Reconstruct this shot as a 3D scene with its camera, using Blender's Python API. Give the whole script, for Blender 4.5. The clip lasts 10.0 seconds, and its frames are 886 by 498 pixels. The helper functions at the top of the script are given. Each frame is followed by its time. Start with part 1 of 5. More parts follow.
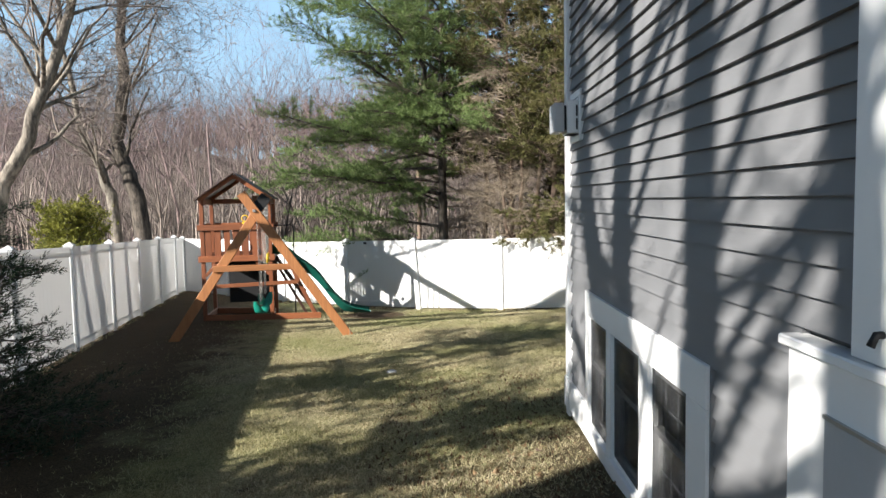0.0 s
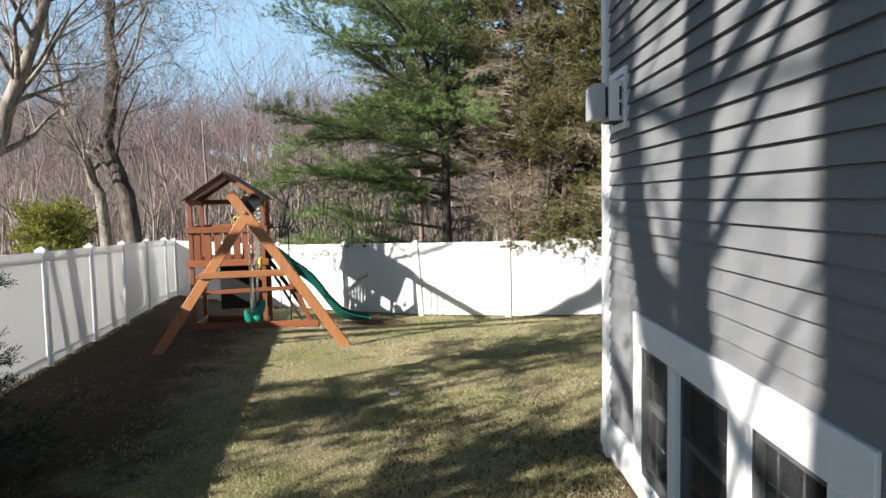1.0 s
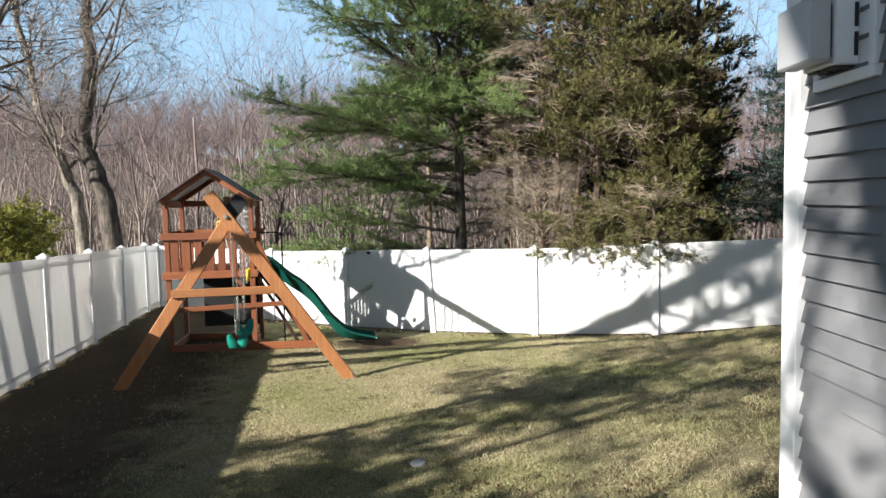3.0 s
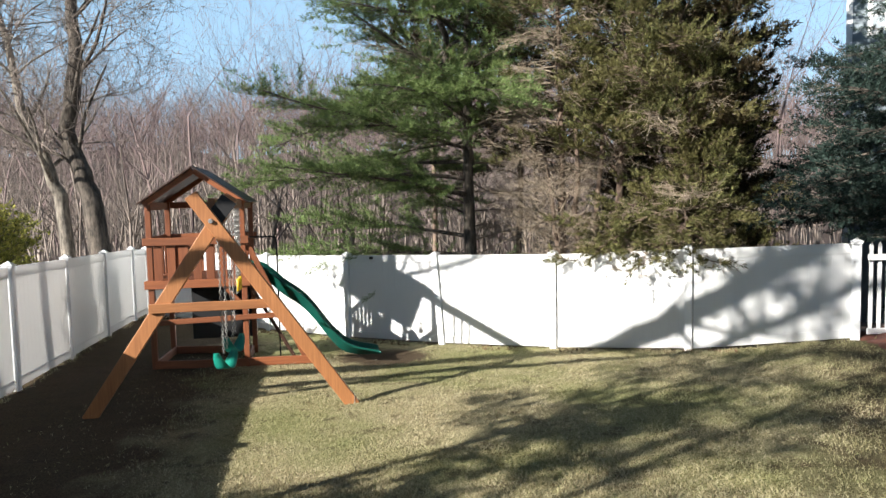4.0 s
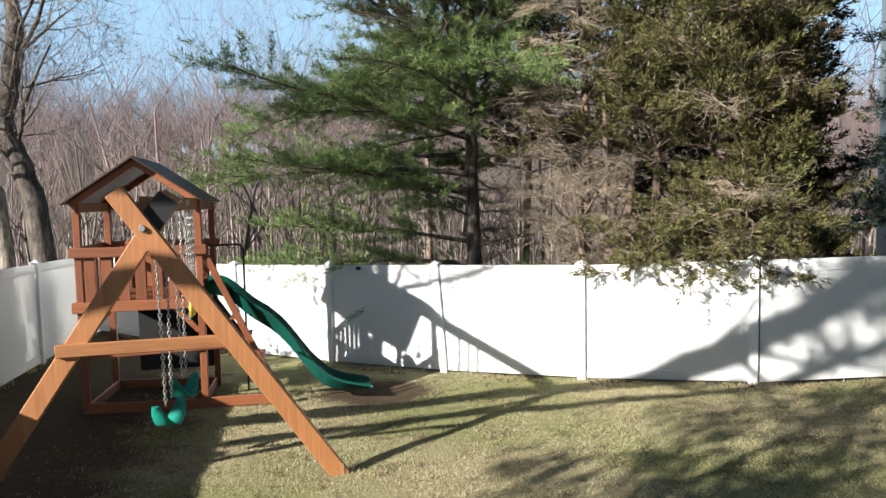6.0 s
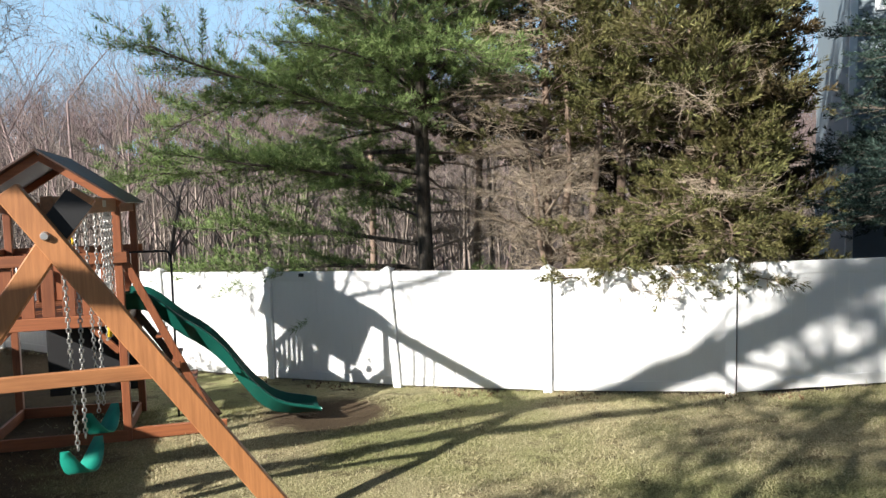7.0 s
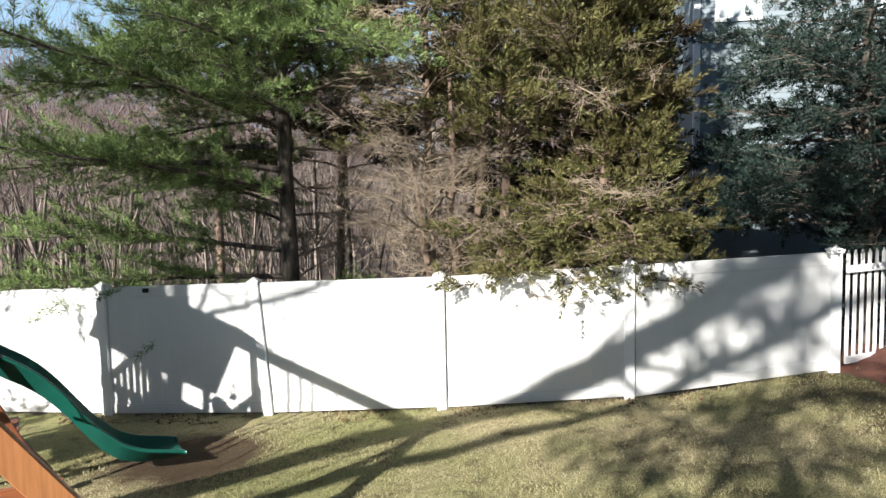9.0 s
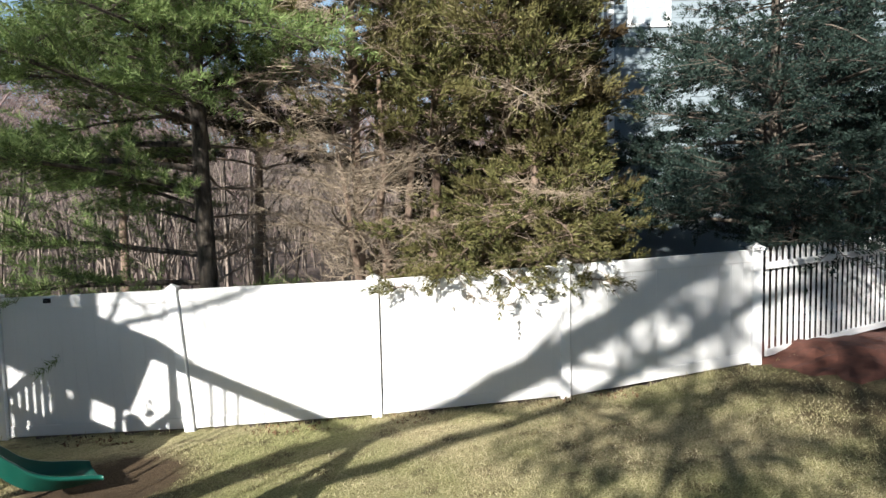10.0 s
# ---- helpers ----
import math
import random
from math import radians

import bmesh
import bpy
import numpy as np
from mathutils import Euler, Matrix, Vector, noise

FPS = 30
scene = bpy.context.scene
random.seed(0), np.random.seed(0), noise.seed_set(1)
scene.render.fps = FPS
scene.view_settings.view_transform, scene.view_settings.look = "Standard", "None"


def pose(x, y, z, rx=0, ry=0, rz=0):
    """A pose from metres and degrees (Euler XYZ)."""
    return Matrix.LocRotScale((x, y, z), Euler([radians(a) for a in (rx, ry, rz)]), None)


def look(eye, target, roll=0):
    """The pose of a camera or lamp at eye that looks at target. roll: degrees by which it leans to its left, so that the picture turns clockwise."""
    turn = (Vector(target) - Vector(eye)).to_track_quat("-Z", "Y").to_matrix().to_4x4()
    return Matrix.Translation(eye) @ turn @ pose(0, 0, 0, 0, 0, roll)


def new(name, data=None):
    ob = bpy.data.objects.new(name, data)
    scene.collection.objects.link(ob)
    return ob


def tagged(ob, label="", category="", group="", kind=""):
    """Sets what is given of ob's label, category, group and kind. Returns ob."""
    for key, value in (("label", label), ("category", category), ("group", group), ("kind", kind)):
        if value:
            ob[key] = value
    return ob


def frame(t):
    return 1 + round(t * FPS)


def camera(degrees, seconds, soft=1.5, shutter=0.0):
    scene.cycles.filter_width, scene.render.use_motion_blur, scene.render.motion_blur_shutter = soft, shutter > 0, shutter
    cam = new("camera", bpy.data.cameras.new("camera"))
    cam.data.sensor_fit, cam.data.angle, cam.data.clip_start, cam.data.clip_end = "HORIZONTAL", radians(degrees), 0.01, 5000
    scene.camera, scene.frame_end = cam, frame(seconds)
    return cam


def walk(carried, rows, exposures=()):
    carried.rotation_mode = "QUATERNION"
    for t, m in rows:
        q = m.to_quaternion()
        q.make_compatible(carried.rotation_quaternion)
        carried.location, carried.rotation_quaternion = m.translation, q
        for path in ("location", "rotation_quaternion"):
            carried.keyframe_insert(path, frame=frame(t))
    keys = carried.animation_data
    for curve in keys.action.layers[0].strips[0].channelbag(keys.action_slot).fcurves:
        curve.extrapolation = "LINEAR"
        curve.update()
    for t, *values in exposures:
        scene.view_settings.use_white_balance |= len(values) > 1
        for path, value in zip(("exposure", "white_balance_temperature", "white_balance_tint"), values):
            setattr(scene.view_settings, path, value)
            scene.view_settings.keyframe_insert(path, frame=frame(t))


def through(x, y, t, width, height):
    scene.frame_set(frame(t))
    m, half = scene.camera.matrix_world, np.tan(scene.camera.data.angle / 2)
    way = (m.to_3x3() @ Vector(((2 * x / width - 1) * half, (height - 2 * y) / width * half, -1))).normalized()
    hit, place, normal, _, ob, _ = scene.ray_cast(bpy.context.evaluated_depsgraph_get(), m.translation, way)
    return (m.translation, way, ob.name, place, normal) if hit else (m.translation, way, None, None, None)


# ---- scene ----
cam = camera(65.6, 10.0)
METRES, EYE, TILT, LEAN, TURN = 9.4, 2.265, -2.1, 0.0, 0.0
ROWS = [
    (0.0, 0.0, 0.0, 0.0, -0.04, -1.98, 1.08),
    (0.5, -0.0056, 0.0497, 0.0022, -0.06, -1.99, 1.09),
    (1.0, -0.0115, 0.1057, 0.005, -0.07, -1.98, 1.12),
    (1.5, -0.0182, 0.1559, 0.0078, -0.11, -1.98, 1.13),
    (2.0, -0.0278, 0.2161, 0.0112, -0.12, -2.0, 1.19),
    (2.5, -0.0388, 0.27, 0.0137, -0.15, -2.0, 1.17),
    (4.0, -0.0704, 0.4549, 0.0248, -0.25, -2.04, 1.18),
    (4.5, -0.0801, 0.5128, 0.0274, -0.26, -2.04, 1.18),
    (5.0, -0.0912, 0.5803, 0.0293, -0.33, -2.04, 1.19),
    (6.5, -0.123, 0.755, 0.0353, -4.27, -2.15, 1.38),
    (7.0, -0.1412, 0.8023, 0.0379, -7.65, -2.23, 1.54),
    (7.5, -0.1561, 0.8371, 0.0398, -10.53, -2.32, 1.67),
    (8.0, -0.1702, 0.872, 0.0409, -14.03, -2.36, 1.79),
    (8.5, -0.1842, 0.8976, 0.0422, -18.05, -2.49, 1.95),
    (9.0, -0.2007, 0.9234, 0.0438, -22.12, -2.62, 2.05),
    (9.5, -0.2126, 0.9436, 0.0449, -25.55, -2.71, 2.19),
    (10.0, -0.2262, 0.9635, 0.045, -30.05, -2.84, 2.38),
]
walk(cam, [(t, pose(0, 0, EYE, TILT, LEAN, TURN) @ pose(METRES * x, METRES * y, METRES * z, 90 + pitch, roll, yaw)) for t, x, y, z, yaw, pitch, roll in ROWS])

# ---- light ----
SUN = Vector((4.14, 3.04, -2.65)).normalized()          # the way the sunlight travels
world = bpy.data.worlds.new("sky")
scene.world = world
world.use_nodes = True
wn = world.node_tree
sky = wn.nodes.new("ShaderNodeTexSky")
sky.sky_type, sky.sun_disc = "NISHITA", False
sky.sun_elevation = math.asin(-SUN.z)
sky.sun_rotation = math.atan2(-SUN.x, -SUN.y)
sky.air_density, sky.dust_density, sky.ozone_density = 1.0, 0.25, 2.5
back = wn.nodes["Background"]
back.inputs[1].default_value = 0.029
# pale veil of haze and thin cloud that thins out with height
wtc = wn.nodes.new("ShaderNodeTexCoord")
wmap = wn.nodes.new("ShaderNodeMapping")
wmap.inputs["Scale"].default_value = (2.0, 2.0, 7.0)
wnoise = wn.nodes.new("ShaderNodeTexNoise")
wnoise.inputs["Scale"].default_value, wnoise.inputs["Detail"].default_value = 1.5, 6.0
wsep = wn.nodes.new("ShaderNodeSeparateXYZ")
wsum = wn.nodes.new("ShaderNodeMath")
wsum.operation = "MULTIPLY_ADD"
wsum.inputs[1].default_value = -0.22
wramp = wn.nodes.new("ShaderNodeValToRGB")
wramp.color_ramp.elements[0].position, wramp.color_ramp.elements[1].position = 0.0, 0.42
wramp.color_ramp.elements[0].color, wramp.color_ramp.elements[1].color = (0.5, 0.5, 0.5, 1), (0.0, 0.0, 0.0, 1)
wmid = wramp.color_ramp.elements.new(0.16)
wmid.color = (0.42, 0.42, 0.42, 1)
wmix = wn.nodes.new("ShaderNodeMixRGB")
wmix.inputs[2].default_value = (12.4, 20.0, 27.0, 1)
wn.links.new(wtc.outputs["Generated"], wmap.inputs["Vector"])
wn.links.new(wmap.outputs[0], wnoise.inputs["Vector"])
wn.links.new(wtc.outputs["Generated"], wsep.inputs[0])
wn.links.new(wnoise.outputs[0], wsum.inputs[0])
wn.links.new(wsep.outputs["Z"], wsum.inputs[2])
wn.links.new(wsum.outputs[0], wramp.inputs[0])
wn.links.new(wramp.outputs[0], wmix.inputs[0])
wn.links.new(sky.outputs[0], wmix.inputs[1])
wn.links.new(wmix.outputs[0], back.inputs[0])
lamp = bpy.data.lights.new("sun", "SUN")
lamp.energy, lamp.angle, lamp.color = 5.0, radians(0.55), (1.0, 0.955, 0.895)
sun = new("sun", lamp)
sun.matrix_world = look((-20, -15, 18), Vector((-20, -15, 18)) + SUN)
scene.view_settings.exposure = 1.36


# ---- materials ----
def nodes_of(name):
    m = bpy.data.materials.new(name)
    m.use_nodes = True
    nt = m.node_tree
    return m, nt, nt.nodes["Principled BSDF"], nt.links


def noise_node(nt, scale, detail=4.0, rough=0.55, coord="Object", stretch=(1, 1, 1)):
    tc, mp, nz = nt.nodes.new("ShaderNodeTexCoord"), nt.nodes.new("ShaderNodeMapping"), nt.nodes.new("ShaderNodeTexNoise")
    mp.inputs["Scale"].default_value = stretch
    nt.links.new(tc.outputs[coord], mp.inputs["Vector"])
    nt.links.new(mp.outputs[0], nz.inputs["Vector"])
    nz.inputs["Scale"].default_value, nz.inputs["Detail"].default_value, nz.inputs["Roughness"].default_value = scale, detail, rough
    return nz


def ramp_node(nt, source, stops):
    r = nt.nodes.new("ShaderNodeValToRGB")
    e = r.color_ramp.elements
    while len(e) < len(stops):
        e.new(0.5)
    for k, (p, c) in zip(e, stops):
        k.position, k.color = p, (*c, 1)
    nt.links.new(source, r.inputs[0])
    return r


def mix_node(nt, a, b, fac, mode="MIX"):
    m = nt.nodes.new("ShaderNodeMixRGB")
    m.blend_type = mode
    for sock, v in ((m.inputs[0], fac), (m.inputs[1], a), (m.inputs[2], b)):
        if isinstance(v, (int, float)):
            sock.default_value = v
        elif isinstance(v, tuple):
            sock.default_value = (*v, 1)
        else:
            nt.links.new(v, sock)
    return m.outputs[0]


def bump_node(nt, bsdf, height, strength=0.3, distance=0.01):
    b = nt.nodes.new("ShaderNodeBump")
    b.inputs["Strength"].default_value, b.inputs["Distance"].default_value = strength, distance
    nt.links.new(height, b.inputs["Height"])
    nt.links.new(b.outputs[0], bsdf.inputs["Normal"])


def mat_plain(name, colour, rough=0.5, metal=0.0, vary=0.12, scale=6.0, bump=0.1, fine=60.0, coord="Object", stretch=(1, 1, 1), spec=None):
    m, nt, p, ln = nodes_of(name)
    a, f = noise_node(nt, scale, 5, coord=coord, stretch=stretch), noise_node(nt, fine, 3, coord=coord, stretch=stretch)
    dark, light = tuple(c * (1 - vary) for c in colour), tuple(min(1, c * (1 + vary)) for c in colour)
    r = ramp_node(nt, a.outputs[0], [(0.3, dark), (0.7, light)])
    c = mix_node(nt, r.outputs[0], mix_node(nt, dark, light, f.outputs[0]), 0.4)
    ln.new(c, p.inputs["Base Color"])
    p.inputs["Roughness"].default_value, p.inputs["Metallic"].default_value = rough, metal
    if spec is not None:
        p.inputs["Specular IOR Level"].default_value = spec
    bump_node(nt, p, f.outputs[0], bump, 0.004)
    return m


def mat_wood(name, dark, light, stretch, rough=0.55):
    """Stained lumber: grain along one axis, each board a little different."""
    m, nt, p, ln = nodes_of(name)
    g, b = noise_node(nt, 14.0, 6, 0.65, "Object", stretch), noise_node(nt, 1.7, 3)
    oi = nt.nodes.new("ShaderNodeObjectInfo")
    r = ramp_node(nt, g.outputs[0], [(0.25, dark), (0.75, light)])
    c = mix_node(nt, r.outputs[0], mix_node(nt, dark, light, b.outputs[0]), 0.35)
    hs = nt.nodes.new("ShaderNodeHueSaturation")
    mr = nt.nodes.new("ShaderNodeMapRange")
    mr.inputs[3].default_value, mr.inputs[4].default_value = 0.8, 1.2
    ln.new(oi.outputs["Random"], mr.inputs[0])
    ln.new(mr.outputs[0], hs.inputs["Value"])
    ln.new(c, hs.inputs["Color"])
    ln.new(hs.outputs[0], p.inputs["Base Color"])
    p.inputs["Roughness"].default_value = rough
    bump_node(nt, p, g.outputs[0], 0.25, 0.004)
    return m


def mat_leaf(name, stops, patch, through=0.35, scale=0.9):
    """Needles and leaves: tone by piece and by larger patches, some light passing through."""
    m, nt, p, ln = nodes_of(name)
    geo = nt.nodes.new("ShaderNodeNewGeometry")
    r = ramp_node(nt, geo.outputs["Random Per Island"], stops)
    nz = noise_node(nt, scale, 3)
    rr = ramp_node(nt, nz.outputs[0], [(0.4, (0, 0, 0)), (0.62, (1, 1, 1))])
    c = mix_node(nt, r.outputs[0], patch, mix_node(nt, (0, 0, 0), (0.7, 0.7, 0.7), rr.outputs[0]))
    ln.new(c, p.inputs["Base Color"])
    p.inputs["Roughness"].default_value, p.inputs["Specular IOR Level"].default_value = 0.6, 0.25
    tr, mx = nt.nodes.new("ShaderNodeBsdfTranslucent"), nt.nodes.new("ShaderNodeMixShader")
    ln.new(c, tr.inputs["Color"])
    mx.inputs[0].default_value = through
    ln.new(p.outputs[0], mx.inputs[1])
    ln.new(tr.outputs[0], mx.inputs[2])
    ln.new(mx.outputs[0], nt.nodes["Material Output"].inputs["Surface"])
    return m


def mat_bark(name, dark, light, scale=5.0, rough=0.9):
    m, nt, p, ln = nodes_of(name)
    a, b = noise_node(nt, scale, 6, 0.7, "Object", (1, 1, 0.25)), noise_node(nt, 0.8, 3)
    r = ramp_node(nt, a.outputs[0], [(0.40, dark), (0.60, light)])
    c = mix_node(nt, r.outputs[0], mix_node(nt, dark, light, b.outputs[0]), 0.3)
    ln.new(c, p.inputs["Base Color"])
    p.inputs["Roughness"].default_value = rough
    bump_node(nt, p, a.outputs[0], 0.9, 0.05)
    return m


def mat_vinyl(name, sheer=0.31):
    """White vinyl sheet: thin enough to let some sun glow through, splashed with soil low down in patches."""
    m, nt, p, ln = nodes_of(name)
    a, f = noise_node(nt, 0.9, 5), noise_node(nt, 25.0, 4)
    c = mix_node(nt, (0.80, 0.81, 0.82), (0.86, 0.86, 0.85), a.outputs[0])
    c = mix_node(nt, c, (0.74, 0.74, 0.71), ramp_node(nt, f.outputs[0], [(0.55, (0, 0, 0)), (0.85, (0.5, 0.5, 0.5))]).outputs[0])
    ln.new(c, p.inputs["Base Color"])
    p.inputs["Roughness"].default_value = 0.42
    tr, mx = nt.nodes.new("ShaderNodeBsdfTranslucent"), nt.nodes.new("ShaderNodeMixShader")
    tr.inputs["Color"].default_value = (0.85, 0.84, 0.82, 1)
    mx.inputs[0].default_value = sheer
    ln.new(p.outputs[0], mx.inputs[1])
    ln.new(tr.outputs[0], mx.inputs[2])
    ln.new(mx.outputs[0], nt.nodes["Material Output"].inputs["Surface"])
    bump_node(nt, p, f.outputs[0], 0.05, 0.002)
    return m


def mat_lawn():
    m, nt, p, ln = nodes_of("dormant_lawn")
    big, mid, fine = noise_node(nt, 0.45, 4), noise_node(nt, 3.2, 5, 0.65), noise_node(nt, 55.0, 5, 0.7)
    straw = ramp_node(nt, fine.outputs[0], [(0.30, (0.10, 0.075, 0.035)), (0.5, (0.36, 0.315, 0.18)), (0.72, (0.62, 0.55, 0.36))])
    green = ramp_node(nt, fine.outputs[0], [(0.30, (0.06, 0.065, 0.02)), (0.5, (0.22, 0.23, 0.095)), (0.72, (0.40, 0.40, 0.19))])
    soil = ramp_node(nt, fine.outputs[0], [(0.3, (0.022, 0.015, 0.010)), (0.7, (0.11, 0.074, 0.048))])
    gm = ramp_node(nt, big.outputs[0], [(0.40, (0, 0, 0)), (0.62, (0.9, 0.9, 0.9))])
    sm = ramp_node(nt, mid.outputs[0], [(0.52, (0, 0, 0)), (0.70, (0.8, 0.8, 0.8))])
    c = mix_node(nt, straw.outputs[0], green.outputs[0], gm.outputs[0])
    c = mix_node(nt, c, soil.outputs[0], sm.outputs[0])
    # bare trodden earth round the playset, spread along the side fence to paint shade
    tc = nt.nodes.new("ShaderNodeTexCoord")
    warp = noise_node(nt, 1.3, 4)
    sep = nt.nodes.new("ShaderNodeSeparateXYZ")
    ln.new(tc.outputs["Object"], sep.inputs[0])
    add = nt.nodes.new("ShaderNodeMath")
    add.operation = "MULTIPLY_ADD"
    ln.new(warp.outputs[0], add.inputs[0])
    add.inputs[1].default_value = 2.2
    # mask widens towards the near left, putting the deep shade into the soil colour
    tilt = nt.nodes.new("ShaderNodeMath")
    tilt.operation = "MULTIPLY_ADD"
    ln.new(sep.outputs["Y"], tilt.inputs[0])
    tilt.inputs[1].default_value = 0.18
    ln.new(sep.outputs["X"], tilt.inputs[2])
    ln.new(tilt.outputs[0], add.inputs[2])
    worn_shade = nt.nodes.new("ShaderNodeMapRange")
    worn_shade.inputs[1].default_value, worn_shade.inputs[2].default_value, worn_shade.inputs[3].default_value, worn_shade.inputs[4].default_value = -0.9, 0.0, 0.9, 0.0
    ln.new(add.outputs[0], worn_shade.inputs[0])
    c = mix_node(nt, c, soil.outputs[0], worn_shade.outputs[0])
    # scuffed hollow at the foot of the slide
    far = nt.nodes.new("ShaderNodeVectorMath")
    far.operation = "DISTANCE"
    far.inputs[1].default_value = (-1.75, 16.75, -0.5)
    ln.new(tc.outputs["Object"], far.inputs[0])
    edge = nt.nodes.new("ShaderNodeMath")
    edge.operation = "MULTIPLY_ADD"
    ln.new(mid.outputs[0], edge.inputs[0])
    edge.inputs[1].default_value = 1.1
    ln.new(far.outputs["Value"], edge.inputs[2])
    scuff = nt.nodes.new("ShaderNodeMapRange")
    scuff.inputs[1].default_value, scuff.inputs[2].default_value, scuff.inputs[3].default_value, scuff.inputs[4].default_value = 1.2, 1.7, 0.95, 0.0
    ln.new(edge.outputs[0], scuff.inputs[0])
    c = mix_node(nt, c, soil.outputs[0], scuff.outputs[0])
    # bare damp strip along the house foot
    slant = nt.nodes.new("ShaderNodeMath")
    slant.operation = "MULTIPLY_ADD"
    ln.new(sep.outputs["Y"], slant.inputs[0])
    slant.inputs[1].default_value = -0.68
    ln.new(add.outputs[0], slant.inputs[2])
    damp = nt.nodes.new("ShaderNodeMapRange")
    damp.inputs[1].default_value, damp.inputs[2].default_value, damp.inputs[3].default_value, damp.inputs[4].default_value = -1.5, -0.7, 0.0, 0.75
    ln.new(slant.outputs[0], damp.inputs[0])
    c = mix_node(nt, c, soil.outputs[0], damp.outputs[0])
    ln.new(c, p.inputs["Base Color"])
    p.inputs["Roughness"].default_value, p.inputs["Specular IOR Level"].default_value = 0.95, 0.1
    bump_node(nt, p, fine.outputs[0], 0.9, 0.04)
    return m


VINYL = mat_vinyl("white_vinyl")
VINYL_POST = mat_vinyl("hollow_post_vinyl", 0.06)
LAWN = mat_lawn()
LITTER = mat_plain("leaf_litter", (0.085, 0.06, 0.048), 0.95, vary=0.45, scale=1.1, bump=0.8, fine=14.0)
MULCH = mat_plain("red_mulch", (0.095, 0.034, 0.022), 0.95, vary=0.5, scale=9.0, bump=1.0, fine=45.0)
SIDING = mat_plain("grey_siding", (0.160, 0.162, 0.167), 0.62, vary=0.06, scale=3.0, bump=0.12, fine=70.0, stretch=(1, 0.12, 1))
TRIM = mat_plain("white_trim", (0.80, 0.80, 0.79), 0.5, vary=0.03, scale=3.0, bump=0.05, fine=40.0)
CONCRETE = mat_plain("foundation_concrete", (0.36, 0.32, 0.25), 0.9, vary=0.2, scale=5.0, bump=0.5, fine=50.0)
PANEL_GREY = mat_plain("pale_grey_panel", (0.42, 0.43, 0.44), 0.55, vary=0.06, scale=3.0, bump=0.1, fine=50.0)
WOOD_Z = mat_wood("stained_cedar_upright", (0.20, 0.075, 0.026), (0.50, 0.215, 0.08), (3, 3, 0.15))
WOOD_X = mat_wood("stained_cedar_lengthwise", (0.21, 0.078, 0.028), (0.52, 0.225, 0.085), (0.15, 3, 3))
WOOD_Y = mat_wood("stained_cedar_crosswise", (0.16, 0.055, 0.02), (0.38, 0.155, 0.055), (3, 0.15, 3))
TOWER_Z = mat_wood("red_brown_cedar_upright", (0.10, 0.028, 0.012), (0.29, 0.095, 0.035), (3, 3, 0.15))
TOWER_X = mat_wood("red_brown_cedar_lengthwise", (0.12, 0.034, 0.014), (0.32, 0.11, 0.04), (0.15, 3, 3))
TOWER_Y = mat_wood("red_brown_cedar_crosswise", (0.10, 0.028, 0.012), (0.28, 0.09, 0.033), (3, 0.15, 3))
WOOD_DARK = mat_wood("dark_brown_boards", (0.02, 0.009, 0.006), (0.065, 0.027, 0.014), (3, 0.15, 3))
SLIDE_GREEN = mat_plain("green_plastic", (0.006, 0.075, 0.055), 0.34, vary=0.18, scale=3.0, bump=0.06, fine=45.0)
SEAT_GREEN = mat_plain("teal_green_plastic", (0.010, 0.20, 0.145), 0.4, vary=0.1, scale=5.0, bump=0.05)
BLACK = mat_plain("black_painted_steel", (0.006, 0.006, 0.007), 0.65, 0.0, vary=0.1)
YELLOW = mat_plain("yellow_plastic", (0.72, 0.46, 0.02), 0.4, vary=0.08)
STEEL = mat_plain("galvanised_steel", (0.42, 0.41, 0.39), 0.45, 0.8, vary=0.1)
DARK_GAP = mat_plain("dark_vent_inside", (0.02, 0.02, 0.022), 0.7)
# the room's lack of light is put into this dark colour
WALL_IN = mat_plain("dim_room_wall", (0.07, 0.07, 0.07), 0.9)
BLUE_SIDING = mat_plain("pale_blue_siding", (0.185, 0.23, 0.255), 0.6, vary=0.05, scale=3.0, bump=0.1, fine=60.0)
ROOF = mat_plain("asphalt_shingle", (0.06, 0.058, 0.06), 0.95, vary=0.3, scale=8.0, bump=0.6, fine=40.0)
BARK_GREY = mat_bark("pale_grey_bark", (0.045, 0.037, 0.029), (0.38, 0.33, 0.265), 9.0)
BARK_DARK = mat_bark("dark_ridged_bark", (0.014, 0.011, 0.009), (0.17, 0.14, 0.11), 9.0)
DRY_TWIG = mat_bark("dry_tan_twigs", (0.13, 0.10, 0.07), (0.42, 0.34, 0.25), 3.0)
BARK_RED = mat_bark("shredding_cedar_bark", (0.07, 0.045, 0.033), (0.27, 0.195, 0.145), 7.0)
TWIG = mat_bark("grey_brown_twigs", (0.03, 0.024, 0.02), (0.36, 0.295, 0.25), 0.9)
TWIG_RED = mat_bark("reddish_twigs", (0.075, 0.055, 0.053), (0.28, 0.20, 0.19), 0.5)
PINE_LEAF = mat_leaf("soft_pine_needles", [(0.0, (0.045, 0.075, 0.018)), (0.5, (0.115, 0.175, 0.055)), (1.0, (0.30, 0.37, 0.15))], (0.20, 0.28, 0.095), 0.22)
CEDAR_LEAF = mat_leaf("olive_cedar_sprays", [(0.0, (0.028, 0.026, 0.009)), (0.45, (0.080, 0.088, 0.028)), (0.8, (0.135, 0.138, 0.048)), (1.0, (0.26, 0.24, 0.10))], (0.125, 0.108, 0.042), 0.14, 1.4)
